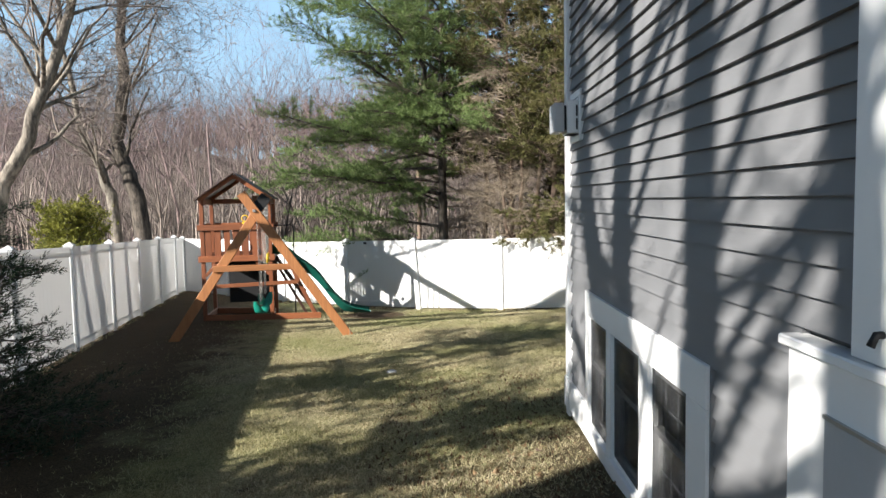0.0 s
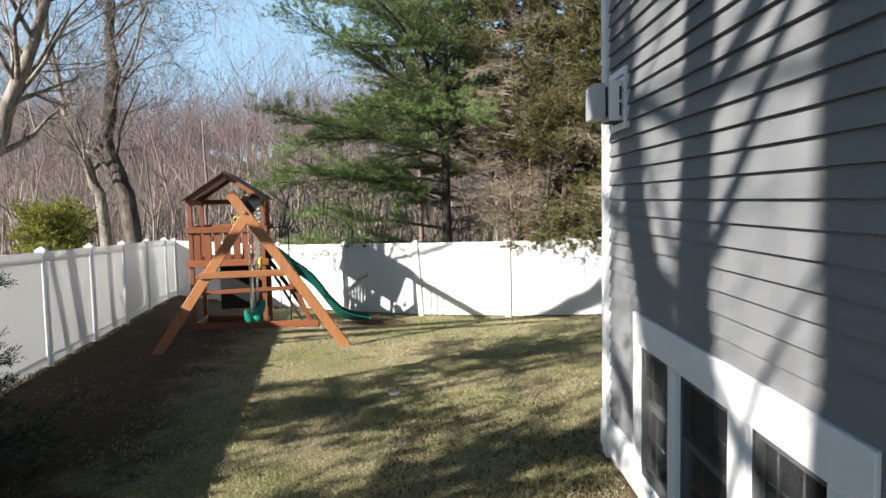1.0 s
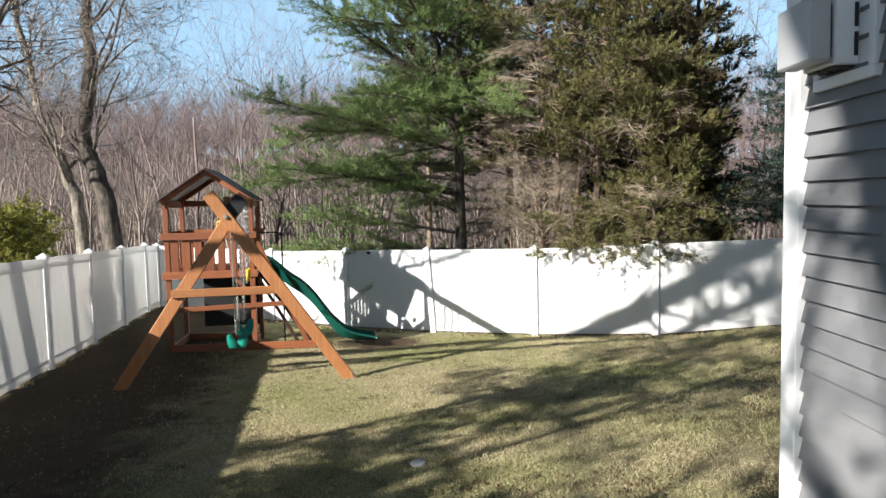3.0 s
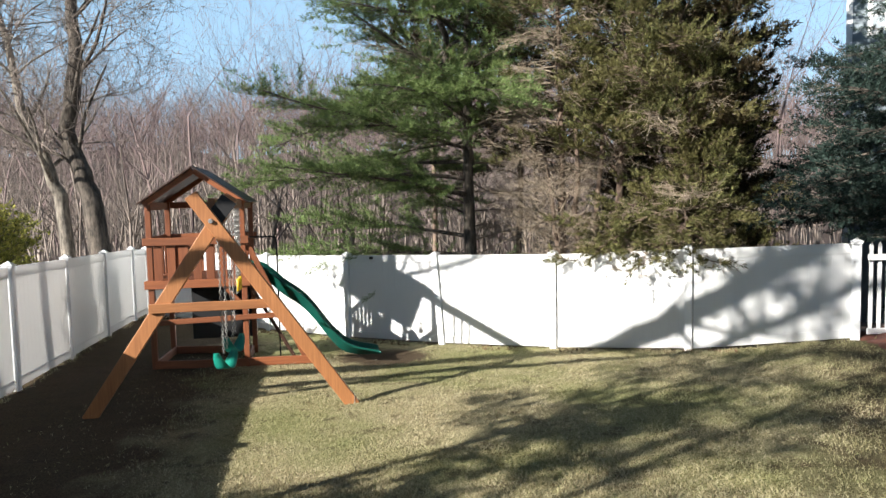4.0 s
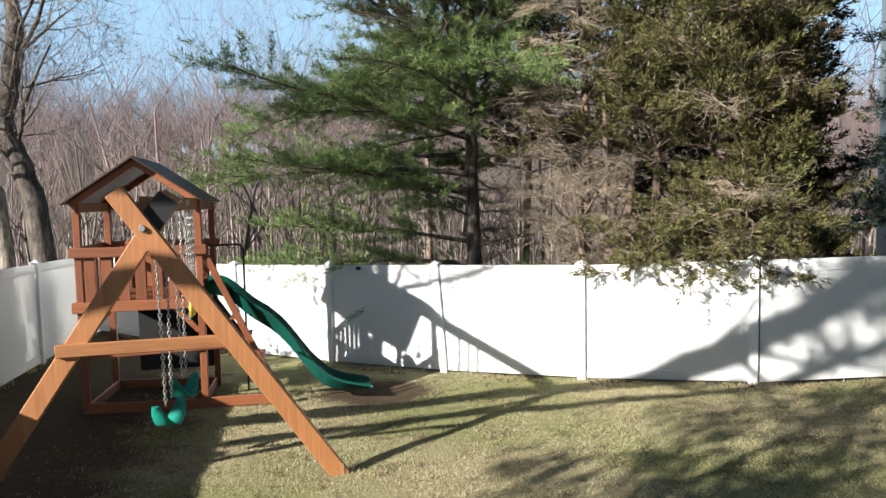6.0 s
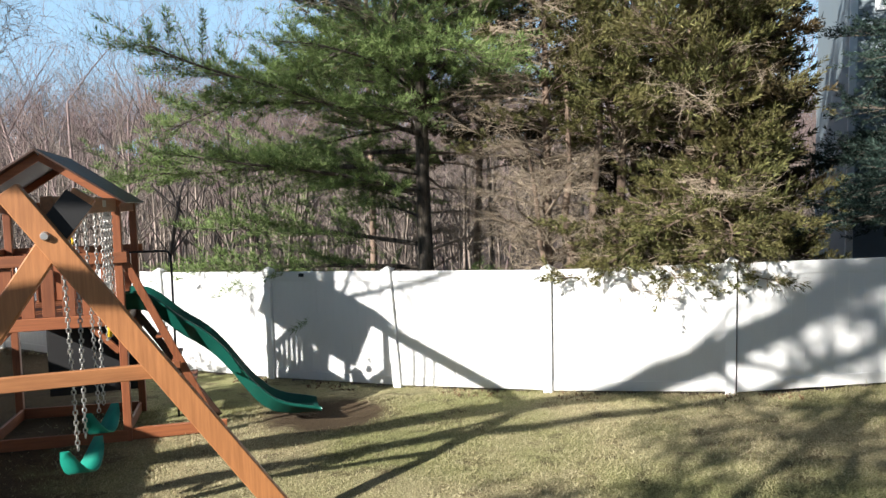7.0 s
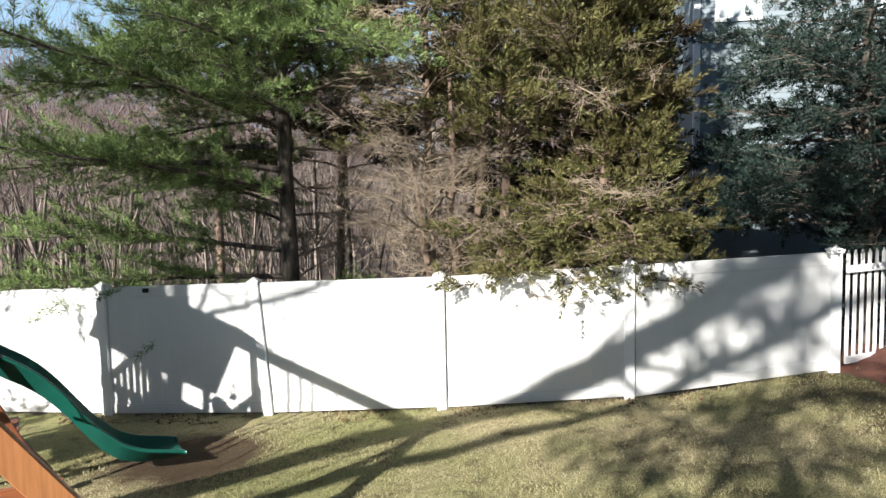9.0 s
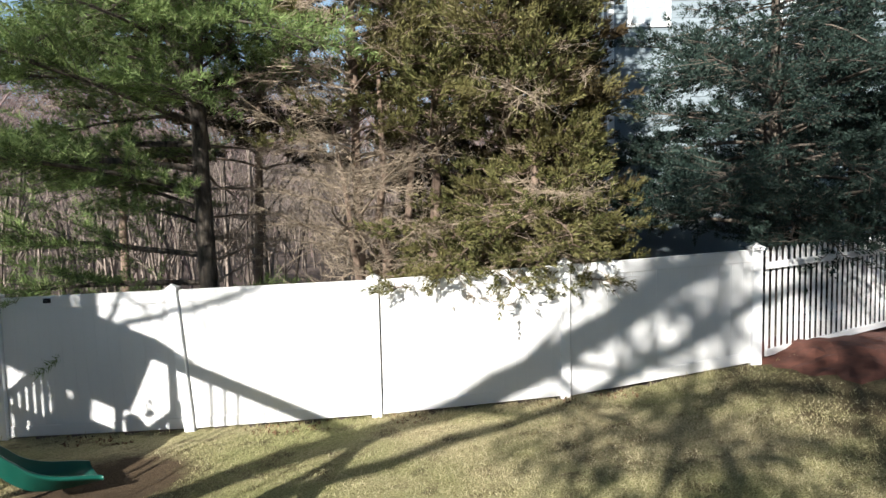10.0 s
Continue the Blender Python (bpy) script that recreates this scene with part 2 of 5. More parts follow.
# browner cedar foliage with the shade of the rear crowns put into its colour
CEDAR_DARK = mat_leaf("shade_brown_cedar_sprays", [(0.0, (0.012, 0.012, 0.006)), (0.5, (0.036, 0.033, 0.013)), (1.0, (0.095, 0.075, 0.032))], (0.06, 0.04, 0.02), 0.1)
SPRUCE_LEAF = mat_leaf("blue_green_needles", [(0.0, (0.006, 0.014, 0.012)), (0.5, (0.013, 0.028, 0.022)), (0.8, (0.03, 0.055, 0.044)), (1.0, (0.08, 0.12, 0.098))], (0.026, 0.044, 0.034), 0.1)
BUSH_LEAF = mat_leaf("yellow_green_leaves", [(0.0, (0.05, 0.06, 0.012)), (0.5, (0.17, 0.185, 0.032)), (1.0, (0.38, 0.36, 0.09))], (0.22, 0.22, 0.04))
YEW_LEAF = mat_leaf("dark_evergreen_sprays", [(0.0, (0.008, 0.016, 0.008)), (0.5, (0.022, 0.042, 0.020)), (1.0, (0.07, 0.105, 0.055))], (0.03, 0.055, 0.026), 0.1)
STRAW = mat_leaf("dry_grass_blades", [(0.0, (0.16, 0.12, 0.055)), (0.4, (0.43, 0.37, 0.225)), (0.75, (0.66, 0.585, 0.40)), (1.0, (0.22, 0.25, 0.095))], (0.29, 0.29, 0.13), 0.35, 0.45)
DEAD_LEAF = mat_leaf("fallen_leaves", [(0.0, (0.05, 0.028, 0.015)), (0.6, (0.16, 0.095, 0.05)), (1.0, (0.30, 0.20, 0.11))], (0.10, 0.06, 0.03), 0.15)
# half-clear dark sheet, an added layer that makes the windows look dim
m, nt, p, ln = nodes_of("window_dimming_sheet")
p.inputs["Base Color"].default_value, p.inputs["Roughness"].default_value = (0.02, 0.021, 0.023, 1), 0.8
clear, through_sheet = nt.nodes.new("ShaderNodeBsdfTransparent"), nt.nodes.new("ShaderNodeMixShader")
through_sheet.inputs[0].default_value = 0.45
ln.new(clear.outputs[0], through_sheet.inputs[1])
ln.new(p.outputs[0], through_sheet.inputs[2])
ln.new(through_sheet.outputs[0], nt.nodes["Material Output"].inputs["Surface"])
DIM_SHEET = m
m, nt, p, ln = nodes_of("window_glass")
p.inputs["Base Color"].default_value = (0.9, 0.93, 0.93, 1)
p.inputs["Transmission Weight"].default_value, p.inputs["Roughness"].default_value, p.inputs["IOR"].default_value = 1.0, 0.02, 1.45
GLASS = m


# ---- mesh helpers ----
def link_mesh(name, bm, material, parent=None, label=""):
    me = bpy.data.meshes.new(name)
    bm.to_mesh(me)
    bm.free()
    me.materials.append(material)
    ob = new(name, me)
    if parent:
        ob.parent = parent
    return tagged(ob, label)


def part(name, bm, material, parent, label=""):
    return link_mesh(name, bm, material, parent, label)


def thing(name, at=(0, 0, 0), rz=0.0, label="", category="", group="", kind=""):
    e = new(name)
    e.matrix_world = pose(*at, 0, 0, rz)
    return tagged(e, label, category, group, kind)


def box(bm, lo, hi, m=None):
    """A box between two corners, optionally moved by m."""
    vs = [Vector((x, y, z)) for z in (lo[2], hi[2]) for y in (lo[1], hi[1]) for x in (lo[0], hi[0])]
    vs = [bm.verts.new(m @ v if m else v) for v in vs]
    for f in ((0, 2, 3, 1), (4, 5, 7, 6), (0, 1, 5, 4), (2, 6, 7, 3), (0, 4, 6, 2), (1, 3, 7, 5)):
        bm.faces.new([vs[i] for i in f])
    return bm


def boxes(*pairs, bevel=0.0, m=None):
    bm = bmesh.new()
    for lo, hi in pairs:
        box(bm, lo, hi, m)
    if bevel:
        bmesh.ops.bevel(bm, geom=bm.edges[:], offset=bevel, segments=1, affect="EDGES")
    return bm


def plank(a, b, wide, thick, up=(0, 0, 1), bevel=0.006):
    """A board from a to b; wide lies along 'up' made square to the board, thick across."""
    a, b = Vector(a), Vector(b)
    d = (b - a)
    x = d.normalized()
    z = (Vector(up) - x * Vector(up).dot(x)).normalized()
    y = z.cross(x)
    m = Matrix((x, y, z)).transposed().to_4x4()
    m.translation = a
    return boxes(((0, -thick / 2, -wide / 2), (d.length, thick / 2, wide / 2)), bevel=bevel, m=m)


def tube(points, radius, sides=8, closed=False):
    """A round bar through points."""
    bm = bmesh.new()
    ps = [Vector(q) for q in points]
    n, rings = len(ps), []
    for i, q in enumerate(ps):
        d = (ps[(i + 1) % n] - ps[i - 1]) if closed else (ps[min(i + 1, n - 1)] - ps[max(i - 1, 0)])
        d.normalize()
        s = d.cross(Vector((0.13, 0.21, 1)) if abs(d.z) < 0.9 else Vector((1, 0.2, 0.1))).normalized()
        t = d.cross(s)
        r = radius[i] if isinstance(radius, (list, tuple)) else radius
        rings.append([bm.verts.new(q + (s * math.cos(k * math.tau / sides) + t * math.sin(k * math.tau / sides)) * r) for k in range(sides)])
    for i in range(n if closed else n - 1):
        A, B = rings[i], rings[(i + 1) % n]
        for k in range(sides):
            f = bm.faces.new((A[k], A[(k + 1) % sides], B[(k + 1) % sides], B[k]))
            f.smooth = True
    if not closed:
        bm.faces.new(rings[0][::-1])
        bm.faces.new(rings[-1])
    return bm


def np_mesh(name, verts, faces, material, parent=None, smooth=False):
    """A mesh from arrays; faces is an (n, k) array."""
    me = bpy.data.meshes.new(name)
    verts, faces = np.asarray(verts, np.float32), np.asarray(faces, np.int32)
    n, k = faces.shape
    me.vertices.add(len(verts))
    me.vertices.foreach_set("co", verts.ravel())
    me.loops.add(n * k)
    me.loops.foreach_set("vertex_index", faces.ravel())
    me.polygons.add(n)
    me.polygons.foreach_set("loop_start", np.arange(0, n * k, k, dtype=np.int32))
    if smooth:
        me.polygons.foreach_set("use_smooth", np.ones(n, bool))
    me.update(calc_edges=True)
    me.materials.append(material)
    ob = new(name, me)
    if parent:
        ob.parent = parent
    return ob


def limbs(segs, sides):
    """Tapered limbs as arrays: each row of segs is x0 y0 z0 r0 x1 y1 z1 r1."""
    s = np.asarray(segs, float)
    a, b = s[:, 0:3], s[:, 4:7]
    d = b - a
    d /= np.linalg.norm(d, axis=1, keepdims=True) + 1e-9
    a, b = a - d * s[:, 3:4] * 0.3, b + d * s[:, 7:8] * 0.3
    h = np.where(np.abs(d[:, 2:3]) > 0.9, [[1.0, 0.1, 0.0]], [[0.0, 0.1, 1.0]])
    u = np.cross(d, h)
    u /= np.linalg.norm(u, axis=1, keepdims=True)
    w = np.cross(d, u)
    ang = np.arange(sides) * math.tau / sides
    ring = u[:, None] * np.cos(ang)[None, :, None] + w[:, None] * np.sin(ang)[None, :, None]
    v = np.concatenate((a[:, None] + ring * s[:, 3][:, None, None], b[:, None] + ring * s[:, 7][:, None, None]), 1)
    k = np.arange(sides)
    q = np.stack((k, (k + 1) % sides, (k + 1) % sides + sides, k + sides), 1)
    f = q[None] + (np.arange(len(s)) * 2 * sides)[:, None, None]
    return v.reshape(-1, 3), f.reshape(-1, 4)


def blades(rng, at, way, count, length, width, spread):
    """Needles or small leaves: thin triangles that spray from each point along its way."""
    n = len(at)
    d = way[:, None] + rng.normal(0, spread, (n, count, 3))
    d /= np.linalg.norm(d, axis=2, keepdims=True) + 1e-9
    side = np.cross(d, rng.normal(0, 1, (n, count, 3)))
    side /= np.linalg.norm(side, axis=2, keepdims=True) + 1e-9
    L = length * rng.uniform(0.6, 1.2, (n, count, 1))
    base = at[:, None] + rng.normal(0, length * 0.18, (n, count, 3))
    v = np.stack((base - side * width / 2, base + side * width / 2, base + d * L), 2).reshape(-1, 3)
    return v, np.arange(len(v)).reshape(-1, 3)


# ---- ground ----
def yard(x, y):
    """Lie of the lawn inside the fences."""
    return 0.5096 + 0.0817 * x - 0.0479 * y + 0.0045 * x * x - 0.0038 * x * y - 0.00076 * y * y


def lie(x, y):
    """Height of the ground anywhere: the lawn, a hollow behind the fences, a wooded hill far off."""
    x, y = np.asarray(x, float), np.asarray(y, float)
    cx, cy = np.clip(x, -8.5, 6.5), np.clip(y, 0.0, 22.0)
    z = yard(cx, cy) + 0.15 * np.exp(-((cx - 5.7) ** 2 + (cy - 14.5) ** 2) / 2.2)
    far = np.hypot(x - cx, y - cy)
    z = z - 1.1 * (1 - np.exp(-far / 14.0))
    hill = np.clip((y - 60) / 170.0, 0, 1.3)
    return z + 17.0 * hill * hill * (3 - 2 * np.minimum(hill, 1)) * np.clip(1.15 - np.abs(x + 30) / 420.0, 0.25, 1) * (1 + 0.16 * np.sin(x / 31.0 + 0.6) + 0.09 * np.sin(x / 11.0))


def ground_z(x, y):
    return float(lie(x, y))


BACK0, BACK_STEP = Vector((-2.74, 19.46, 0)), Vector((2.085, -1.225, 0))
CORNER = Vector((-8.83, 23.3, 0))
LEFT0, LEFT_STEP = Vector((-8.42, 21.5, 0)), Vector((0.522, -2.465, 0))


def axis(near_lo, near_hi, step, far_lo, far_hi, n):
    a = np.arange(near_lo, near_hi, step)
    g = np.geomspace(step, far_hi - near_hi, n)
    h = np.geomspace(step, near_lo - far_lo, n)
    return np.concatenate((near_lo - h[::-1], a, near_hi + g))


gx, gy = axis(-9.6, 9, 0.2, -900, 900, 50), axis(-1, 25, 0.2, -500, 1500, 50)
X, Y = np.meshgrid(gx, gy)
Z = lie(X, Y)
rng = np.random.default_rng(5)
inside = (X > -9.4) & (X < 9) & (Y > -1) & (Y < 25)
Z = Z + np.where(inside, 0.012 * np.sin(3.1 * X + 1.3 * Y) * np.sin(2.3 * Y - X) + rng.normal(0, 0.006, X.shape), 0)
Z = Z + np.where(inside, -0.07 * np.exp(-((X + 1.55) ** 2 + (Y - 16.7) ** 2) / 0.35), 0)       # worn hollow below the slide
idx = np.arange(X.size).reshape(X.shape)
quads = np.stack((idx[:-1, :-1], idx[:-1, 1:], idx[1:, 1:], idx[1:, :-1]), -1).reshape(-1, 4)
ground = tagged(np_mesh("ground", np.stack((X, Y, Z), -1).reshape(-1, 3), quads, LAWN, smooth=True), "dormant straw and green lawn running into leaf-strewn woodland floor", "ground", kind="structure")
ground.data.materials.append(LITTER)
fx, fy = X.ravel()[quads].mean(1), Y.ravel()[quads].mean(1)
nb = Vector((BACK_STEP.y, -BACK_STEP.x)).normalized()
out_back = (fx - BACK0.x) * -nb.x + (fy - BACK0.y) * -nb.y
nl = Vector((-LEFT_STEP.y, LEFT_STEP.x)).normalized()
out_left = (fx - CORNER.x) * nl.x + (fy - CORNER.y) * nl.y
ground.data.polygons.foreach_set("material_index", ((out_back > 0.05) | (out_left < -0.05) | (fx > 40) | (fy < -60)).astype(np.int32))


# ---- vinyl fences ----
def fence_post(parent, at, lean=0.0, high=1.795, turn=0.0):
    z = ground_z(at.x, at.y)
    post = part("post", boxes(((-0.0635, -0.0635, -0.25), (0.0635, 0.0635, high)), bevel=0.006), VINYL_POST, parent)
    post.matrix_world = Matrix.Translation((at.x, at.y, z)) @ Matrix.Rotation(-lean, 4, Vector((0.507, 0.862, 0))) @ Matrix.Rotation(turn, 4, "Z")
    bm = boxes(((-0.075, -0.075, high), (0.075, 0.075, high + 0.02)), ((-0.066, -0.066, high + 0.02), (0.066, 0.066, high + 0.035)))
    top = bmesh.ops.create_cone(bm, cap_ends=True, segments=4, radius1=0.105, radius2=0.01, depth=0.05, matrix=Matrix.Translation((0, 0, high + 0.062)) @ Matrix.Rotation(radians(45), 4, "Z"))
    box(bm, (-0.084, -0.084, high + 0.026), (0.084, 0.084, high + 0.038))
    part("cap", bm, VINYL_POST, post)


def raked(bm, a, b, z0a, z0b, z1a, z1b, thick, off=0.0):
    """An upright slab between two plan points whose foot and top follow the slope."""
    d = (b - a).normalized()
    n = Vector((-d.y, d.x, 0))
    vs = [bm.verts.new((*(q + n * o).to_2d(), z)) for q, zs in ((a, (z0a, z1a)), (b, (z0b, z1b))) for z in zs for o in (off - thick / 2, off + thick / 2)]
    for f in ((0, 1, 3, 2), (4, 6, 7, 5), (0, 4, 5, 1), (2, 3, 7, 6), (0, 2, 6, 4), (1, 5, 7, 3)):
        bm.faces.new([vs[i] for i in f])


def follow(bm, a, b, za, zb, sa, sb):
    """Shears a panel along itself so that its ends stand with their leaning posts."""
    d, span = (b - a).normalized(), (b - a).length
    for v in bm.verts:
        t = (v.co - a).to_2d().dot(d.to_2d()) / span
        v.co += d * (sa * (1 - t) + sb * t) * ((v.co.z - za - (zb - za) * t) / 1.8)


def fence_panel(parent, a, b, sa=0.0, sb=0.0, ha=1.80, hb=1.80):
    za, zb = ground_z(a.x, a.y), ground_z(b.x, b.y)
    d = (b - a).normalized()
    p0, p1 = a + d * 0.078, b - d * 0.01
    infill = part("panel", bmesh.new(), VINYL, parent)
    bm, n = bmesh.new(), 15
    nrm = Vector((-d.y, d.x, 0))
    cols = []
    for i in range(n + 1):
        for e, o in ((-0.004, 0.011), (0.0, 0.008), (0.004, 0.011)):
            t = min(1, max(0, i / n + e / (p1 - p0).length))
            q, h, high = p0.lerp(p1, t), za + (zb - za) * t, ha + (hb - ha) * t
            cols.append([bm.verts.new((q.x + nrm.x * s, q.y + nrm.y * s, h + zz)) for s, zz in ((-o, 0.12), (-o, high - 0.1), (o, high - 0.1), (o, 0.12))])
    for A, B in zip(cols, cols[1:]):
        for k in range(4):
            bm.faces.new((A[k], A[(k + 1) % 4], B[(k + 1) % 4], B[k]))
    bm.faces.new(cols[0][::-1])
    bm.faces.new(cols[-1])
    follow(bm, a, b, za, zb, sa, sb)
    bm.to_mesh(infill.data)
    bm.free()
    for name, la, lb, ua, ub in (("bottom_rail", 0.03, 0.03, 0.17, 0.17), ("top_rail", ha - 0.16, hb - 0.16, ha, hb)):
        bm = bmesh.new()
        raked(bm, p0, p1, za + la, zb + lb, za + ua, zb + ub, 0.05)
        bmesh.ops.bevel(bm, geom=bm.edges[:], offset=0.006, segments=1, affect="EDGES")
        follow(bm, a, b, za, zb, sa, sb)
        part(name, bm, VINYL, infill)


def vinyl_fence(name, first, step, count, label, leans=(), tops=()):
    f = thing(name, label=label, category="fence", group="white fences round the lawn")
    stops = [first + step * i for i in range(count + 1)]
    high = [dict(tops)[i] - ground_z(q.x, q.y) if i in dict(tops) else 1.80 for i, q in enumerate(stops)]
    for i, q in enumerate(stops):
        fence_post(f, q, dict(leans).get(i, 0.0), high[i] - 0.005, math.atan2(step.y, step.x))
    tip = [-math.tan(dict(leans).get(i, 0.0)) * 1.8 for i in range(count + 1)]
    for i, (a, b) in enumerate(zip(stops, stops[1:])):
        fence_panel(f, a, b, tip[i], tip[i + 1], high[i], high[i + 1])
    return f


vinyl_fence("vinyl_fence", BACK0 - BACK_STEP * 2, BACK_STEP, 6, "white vinyl privacy fence across the back of the lawn", [(3, radians(4.5))], [(2, 1.15), (3, 1.21), (4, 1.28), (5, 1.42), (6, 1.56)])
bf = BACK0 - BACK_STEP * 2
vinyl_fence("vinyl_fence", CORNER, bf - CORNER, 1, "white vinyl fence panel in the far corner")
vinyl_fence("vinyl_fence", LEFT0, LEFT_STEP, 10, "white vinyl privacy fence along the side, lit from behind")
vinyl_fence("vinyl_fence", CORNER + (LEFT0 - CORNER) * 0.04, (LEFT0 - CORNER) * 0.96, 1, "short white vinyl fence run by the corner")


# ---- the grey house ----
WX, EXPO = 1.16, 0.105
house = thing("house", label="grey clapboard house with white trim and basement windows", category="house")
# wall shell with window openings, along y
Y0, Y1, TOP = -9.0, 6.16, 6.6
WIN = [(4.75, 5.34), (3.95, 4.62), (3.17, 3.77)]
WZ0, WZ1 = 0.46, 1.335
shell = [((WX + 0.03, Y0, -0.6), (WX + 0.2, Y1, WZ0)), ((WX + 0.03, Y0, WZ1), (WX + 0.2, Y1, TOP)), ((WX + 0.03, Y0, WZ0), (WX + 0.2, 3.17, WZ1)), ((WX + 0.03, 5.34, WZ0), (WX + 0.2, Y1, WZ1)),
         ((WX + 0.03, 3.77, WZ0), (WX + 0.2, 3.95, WZ1)), ((WX + 0.03, 4.62, WZ0), (WX + 0.2, 4.75, WZ1))]
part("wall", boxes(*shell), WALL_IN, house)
part("wall", boxes(((WX + 0.2, Y1 - 0.15, -0.6), (9.0, Y1 + 0.04, TOP)), ((WX + 0.2, Y0, -0.6), (9.0, Y0 + 0.15, TOP)), ((9.0, Y0, -0.6), (9.15, Y1, TOP))), SIDING, house)
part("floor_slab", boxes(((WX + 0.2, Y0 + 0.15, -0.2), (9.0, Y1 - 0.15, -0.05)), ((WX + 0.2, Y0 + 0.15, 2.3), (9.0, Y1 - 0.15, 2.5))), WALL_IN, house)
bm = bmesh.new()
rv = [bm.verts.new(v) for v in ((WX - 0.4, Y0 - 0.3, TOP), (WX - 0.4, Y1 + 0.3, TOP), (5.1, Y0 - 0.3, TOP + 2.6), (5.1, Y1 + 0.3, TOP + 2.6), (9.5, Y0 - 0.3, TOP), (9.5, Y1 + 0.3, TOP))]
for f in ((0, 1, 3, 2), (2, 3, 5, 4), (0, 4, 5, 1), (0, 2, 4), (1, 5, 3)):
    bm.faces.new([rv[i] for i in f])
part("roof", bm, ROOF, house)
part("foundation", boxes(((WX - 0.005, Y0, -0.5), (WX + 0.03, Y1 + 0.03, 0.345))), CONCRETE, house)
part("water_table", boxes(((WX - 0.04, 5.445, 0.34), (WX + 0.03, Y1 - 0.022, 0.60)), ((WX - 0.04, 2.915, 0.34), (WX + 0.03, 5.445, 0.43)), ((WX - 0.04, Y0, 0.34), (WX + 0.03, 2.915, 0.60)), bevel=0.004), TRIM, house)
part("corner_board", boxes(((WX - 0.038, Y1, 0.27), (WX + 0.1, Y1 + 0.13, TOP)), bevel=0.004), TRIM, house)
part("corner_base", boxes(((WX - 0.05, Y1 - 0.02, 0.34), (WX + 0.1, Y1 + 0.15, 0.62)), bevel=0.006), TRIM, house)
for lo, hi in (((WX - 0.036, 2.92, WZ1), (WX + 0.03, 5.44, 1.528)), ((WX - 0.034, 5.34, 0.43), (WX + 0.03, 5.44, WZ1)), ((WX - 0.034, 2.92, 0.43), (WX + 0.03, 3.17, WZ1)),
               ((WX - 0.034, 3.77, 0.43), (WX + 0.03, 3.95, WZ1)), ((WX - 0.034, 4.62, 0.43), (WX + 0.03, 4.75, WZ1))):
    part("casing", boxes((lo, hi), bevel=0.004), TRIM, house, "white painted window casing")
part("side_channel", boxes(((WX - 0.018, 2.903, 0.60), (WX + 0.03, 2.92, 1.528))), SIDING, house)
for y0, y1 in WIN:
    w = thing("window", (WX, y0, WZ0), label="")
    w.parent = house
    wd, ht = y1 - y0, WZ1 - WZ0
    part("window_frame", boxes(((-0.014, 0, 0), (0.048, 0.018, ht)), ((-0.014, wd - 0.018, 0), (0.048, wd, ht)), ((-0.014, 0.018, ht - 0.018), (0.048, wd - 0.018, ht)), ((-0.014, 0.018, 0), (0.048, wd - 0.018, 0.03)), bevel=0.003), TRIM, w)
    mid = 0.515
    bars = []
    for z0, z1, x in ((mid - 0.016, ht - 0.018, -0.006), (0.03, mid + 0.016, 0.022)):
        bars += [((x, 0.018, z0), (x + 0.024, wd - 0.018, z0 + 0.034)), ((x, 0.018, z1 - 0.024), (x + 0.024, wd - 0.018, z1)), ((x, 0.018, z0), (x + 0.024, 0.036, z1)), ((x, wd - 0.036, z0), (x + 0.024, wd - 0.018, z1))]
        grid = [((x + 0.010, 0.018 + (wd - 0.036) * k / 3 - 0.005, z0), (x + 0.016, 0.018 + (wd - 0.036) * k / 3 + 0.005, z1)) for k in (1, 2)]
        grid.append(((x + 0.010, 0.03, (z0 + z1) / 2 - 0.005), (x + 0.016, wd - 0.03, (z0 + z1) / 2 + 0.005)))
        part("muntin_grid", boxes(*grid), PANEL_GREY, w)
    part("sash", boxes(*bars), TRIM, w)
    for z0, z1, x in ((mid, ht - 0.03, -0.001), (0.05, mid, 0.027)):
        g = part("pane", boxes(((x - 0.002, 0.03, z0), (x + 0.002, wd - 0.03, z1))), GLASS, w)
        g.visible_shadow = False
    # added dark sheet before the sashes, darkens the whole opening
    part("dimming_sheet", boxes(((-0.0115, 0.018, 0.03), (-0.0095, wd - 0.018, ht - 0.018))), DIM_SHEET, w, "half-clear dark sheet added to darken the window")
    part("window_sill", boxes(((-0.046, -0.01, -0.03), (0.03, wd + 0.01, 0.0)), bevel=0.004), TRIM, w)
# framed white box against the wall with a sloped cap
boxed = part("utility_box", boxes(((WX - 0.04, 0.2, 0.2), (WX + 0.03, 2.21, 1.77)), bevel=0.004), TRIM, house, "white framed panel box with a cap")
part("cap_board", boxes(((WX - 0.065, 0.15, 1.775), (WX + 0.03, 2.235, 1.81)), bevel=0.006), TRIM, boxed)
part("inset_panel", boxes(((WX - 0.046, 0.4, 0.3), (WX - 0.03, 1.985, 1.60)), bevel=0.002), PANEL_GREY, boxed)
part("drip_strip", boxes(((WX - 0.052, 0.4, 1.603), (WX - 0.036, 1.985, 1.615))), STEEL, boxed)
part("trim_board", boxes(((WX - 0.042, 1.60, 1.815), (WX + 0.03, 1.87, TOP)), bevel=0.004), TRIM, house)
part("hose_bib", tube([(WX - 0.03, 1.73, 1.90), (WX - 0.06, 1.73, 1.90), (WX - 0.075, 1.73, 1.87)], 0.011), BLACK, house)
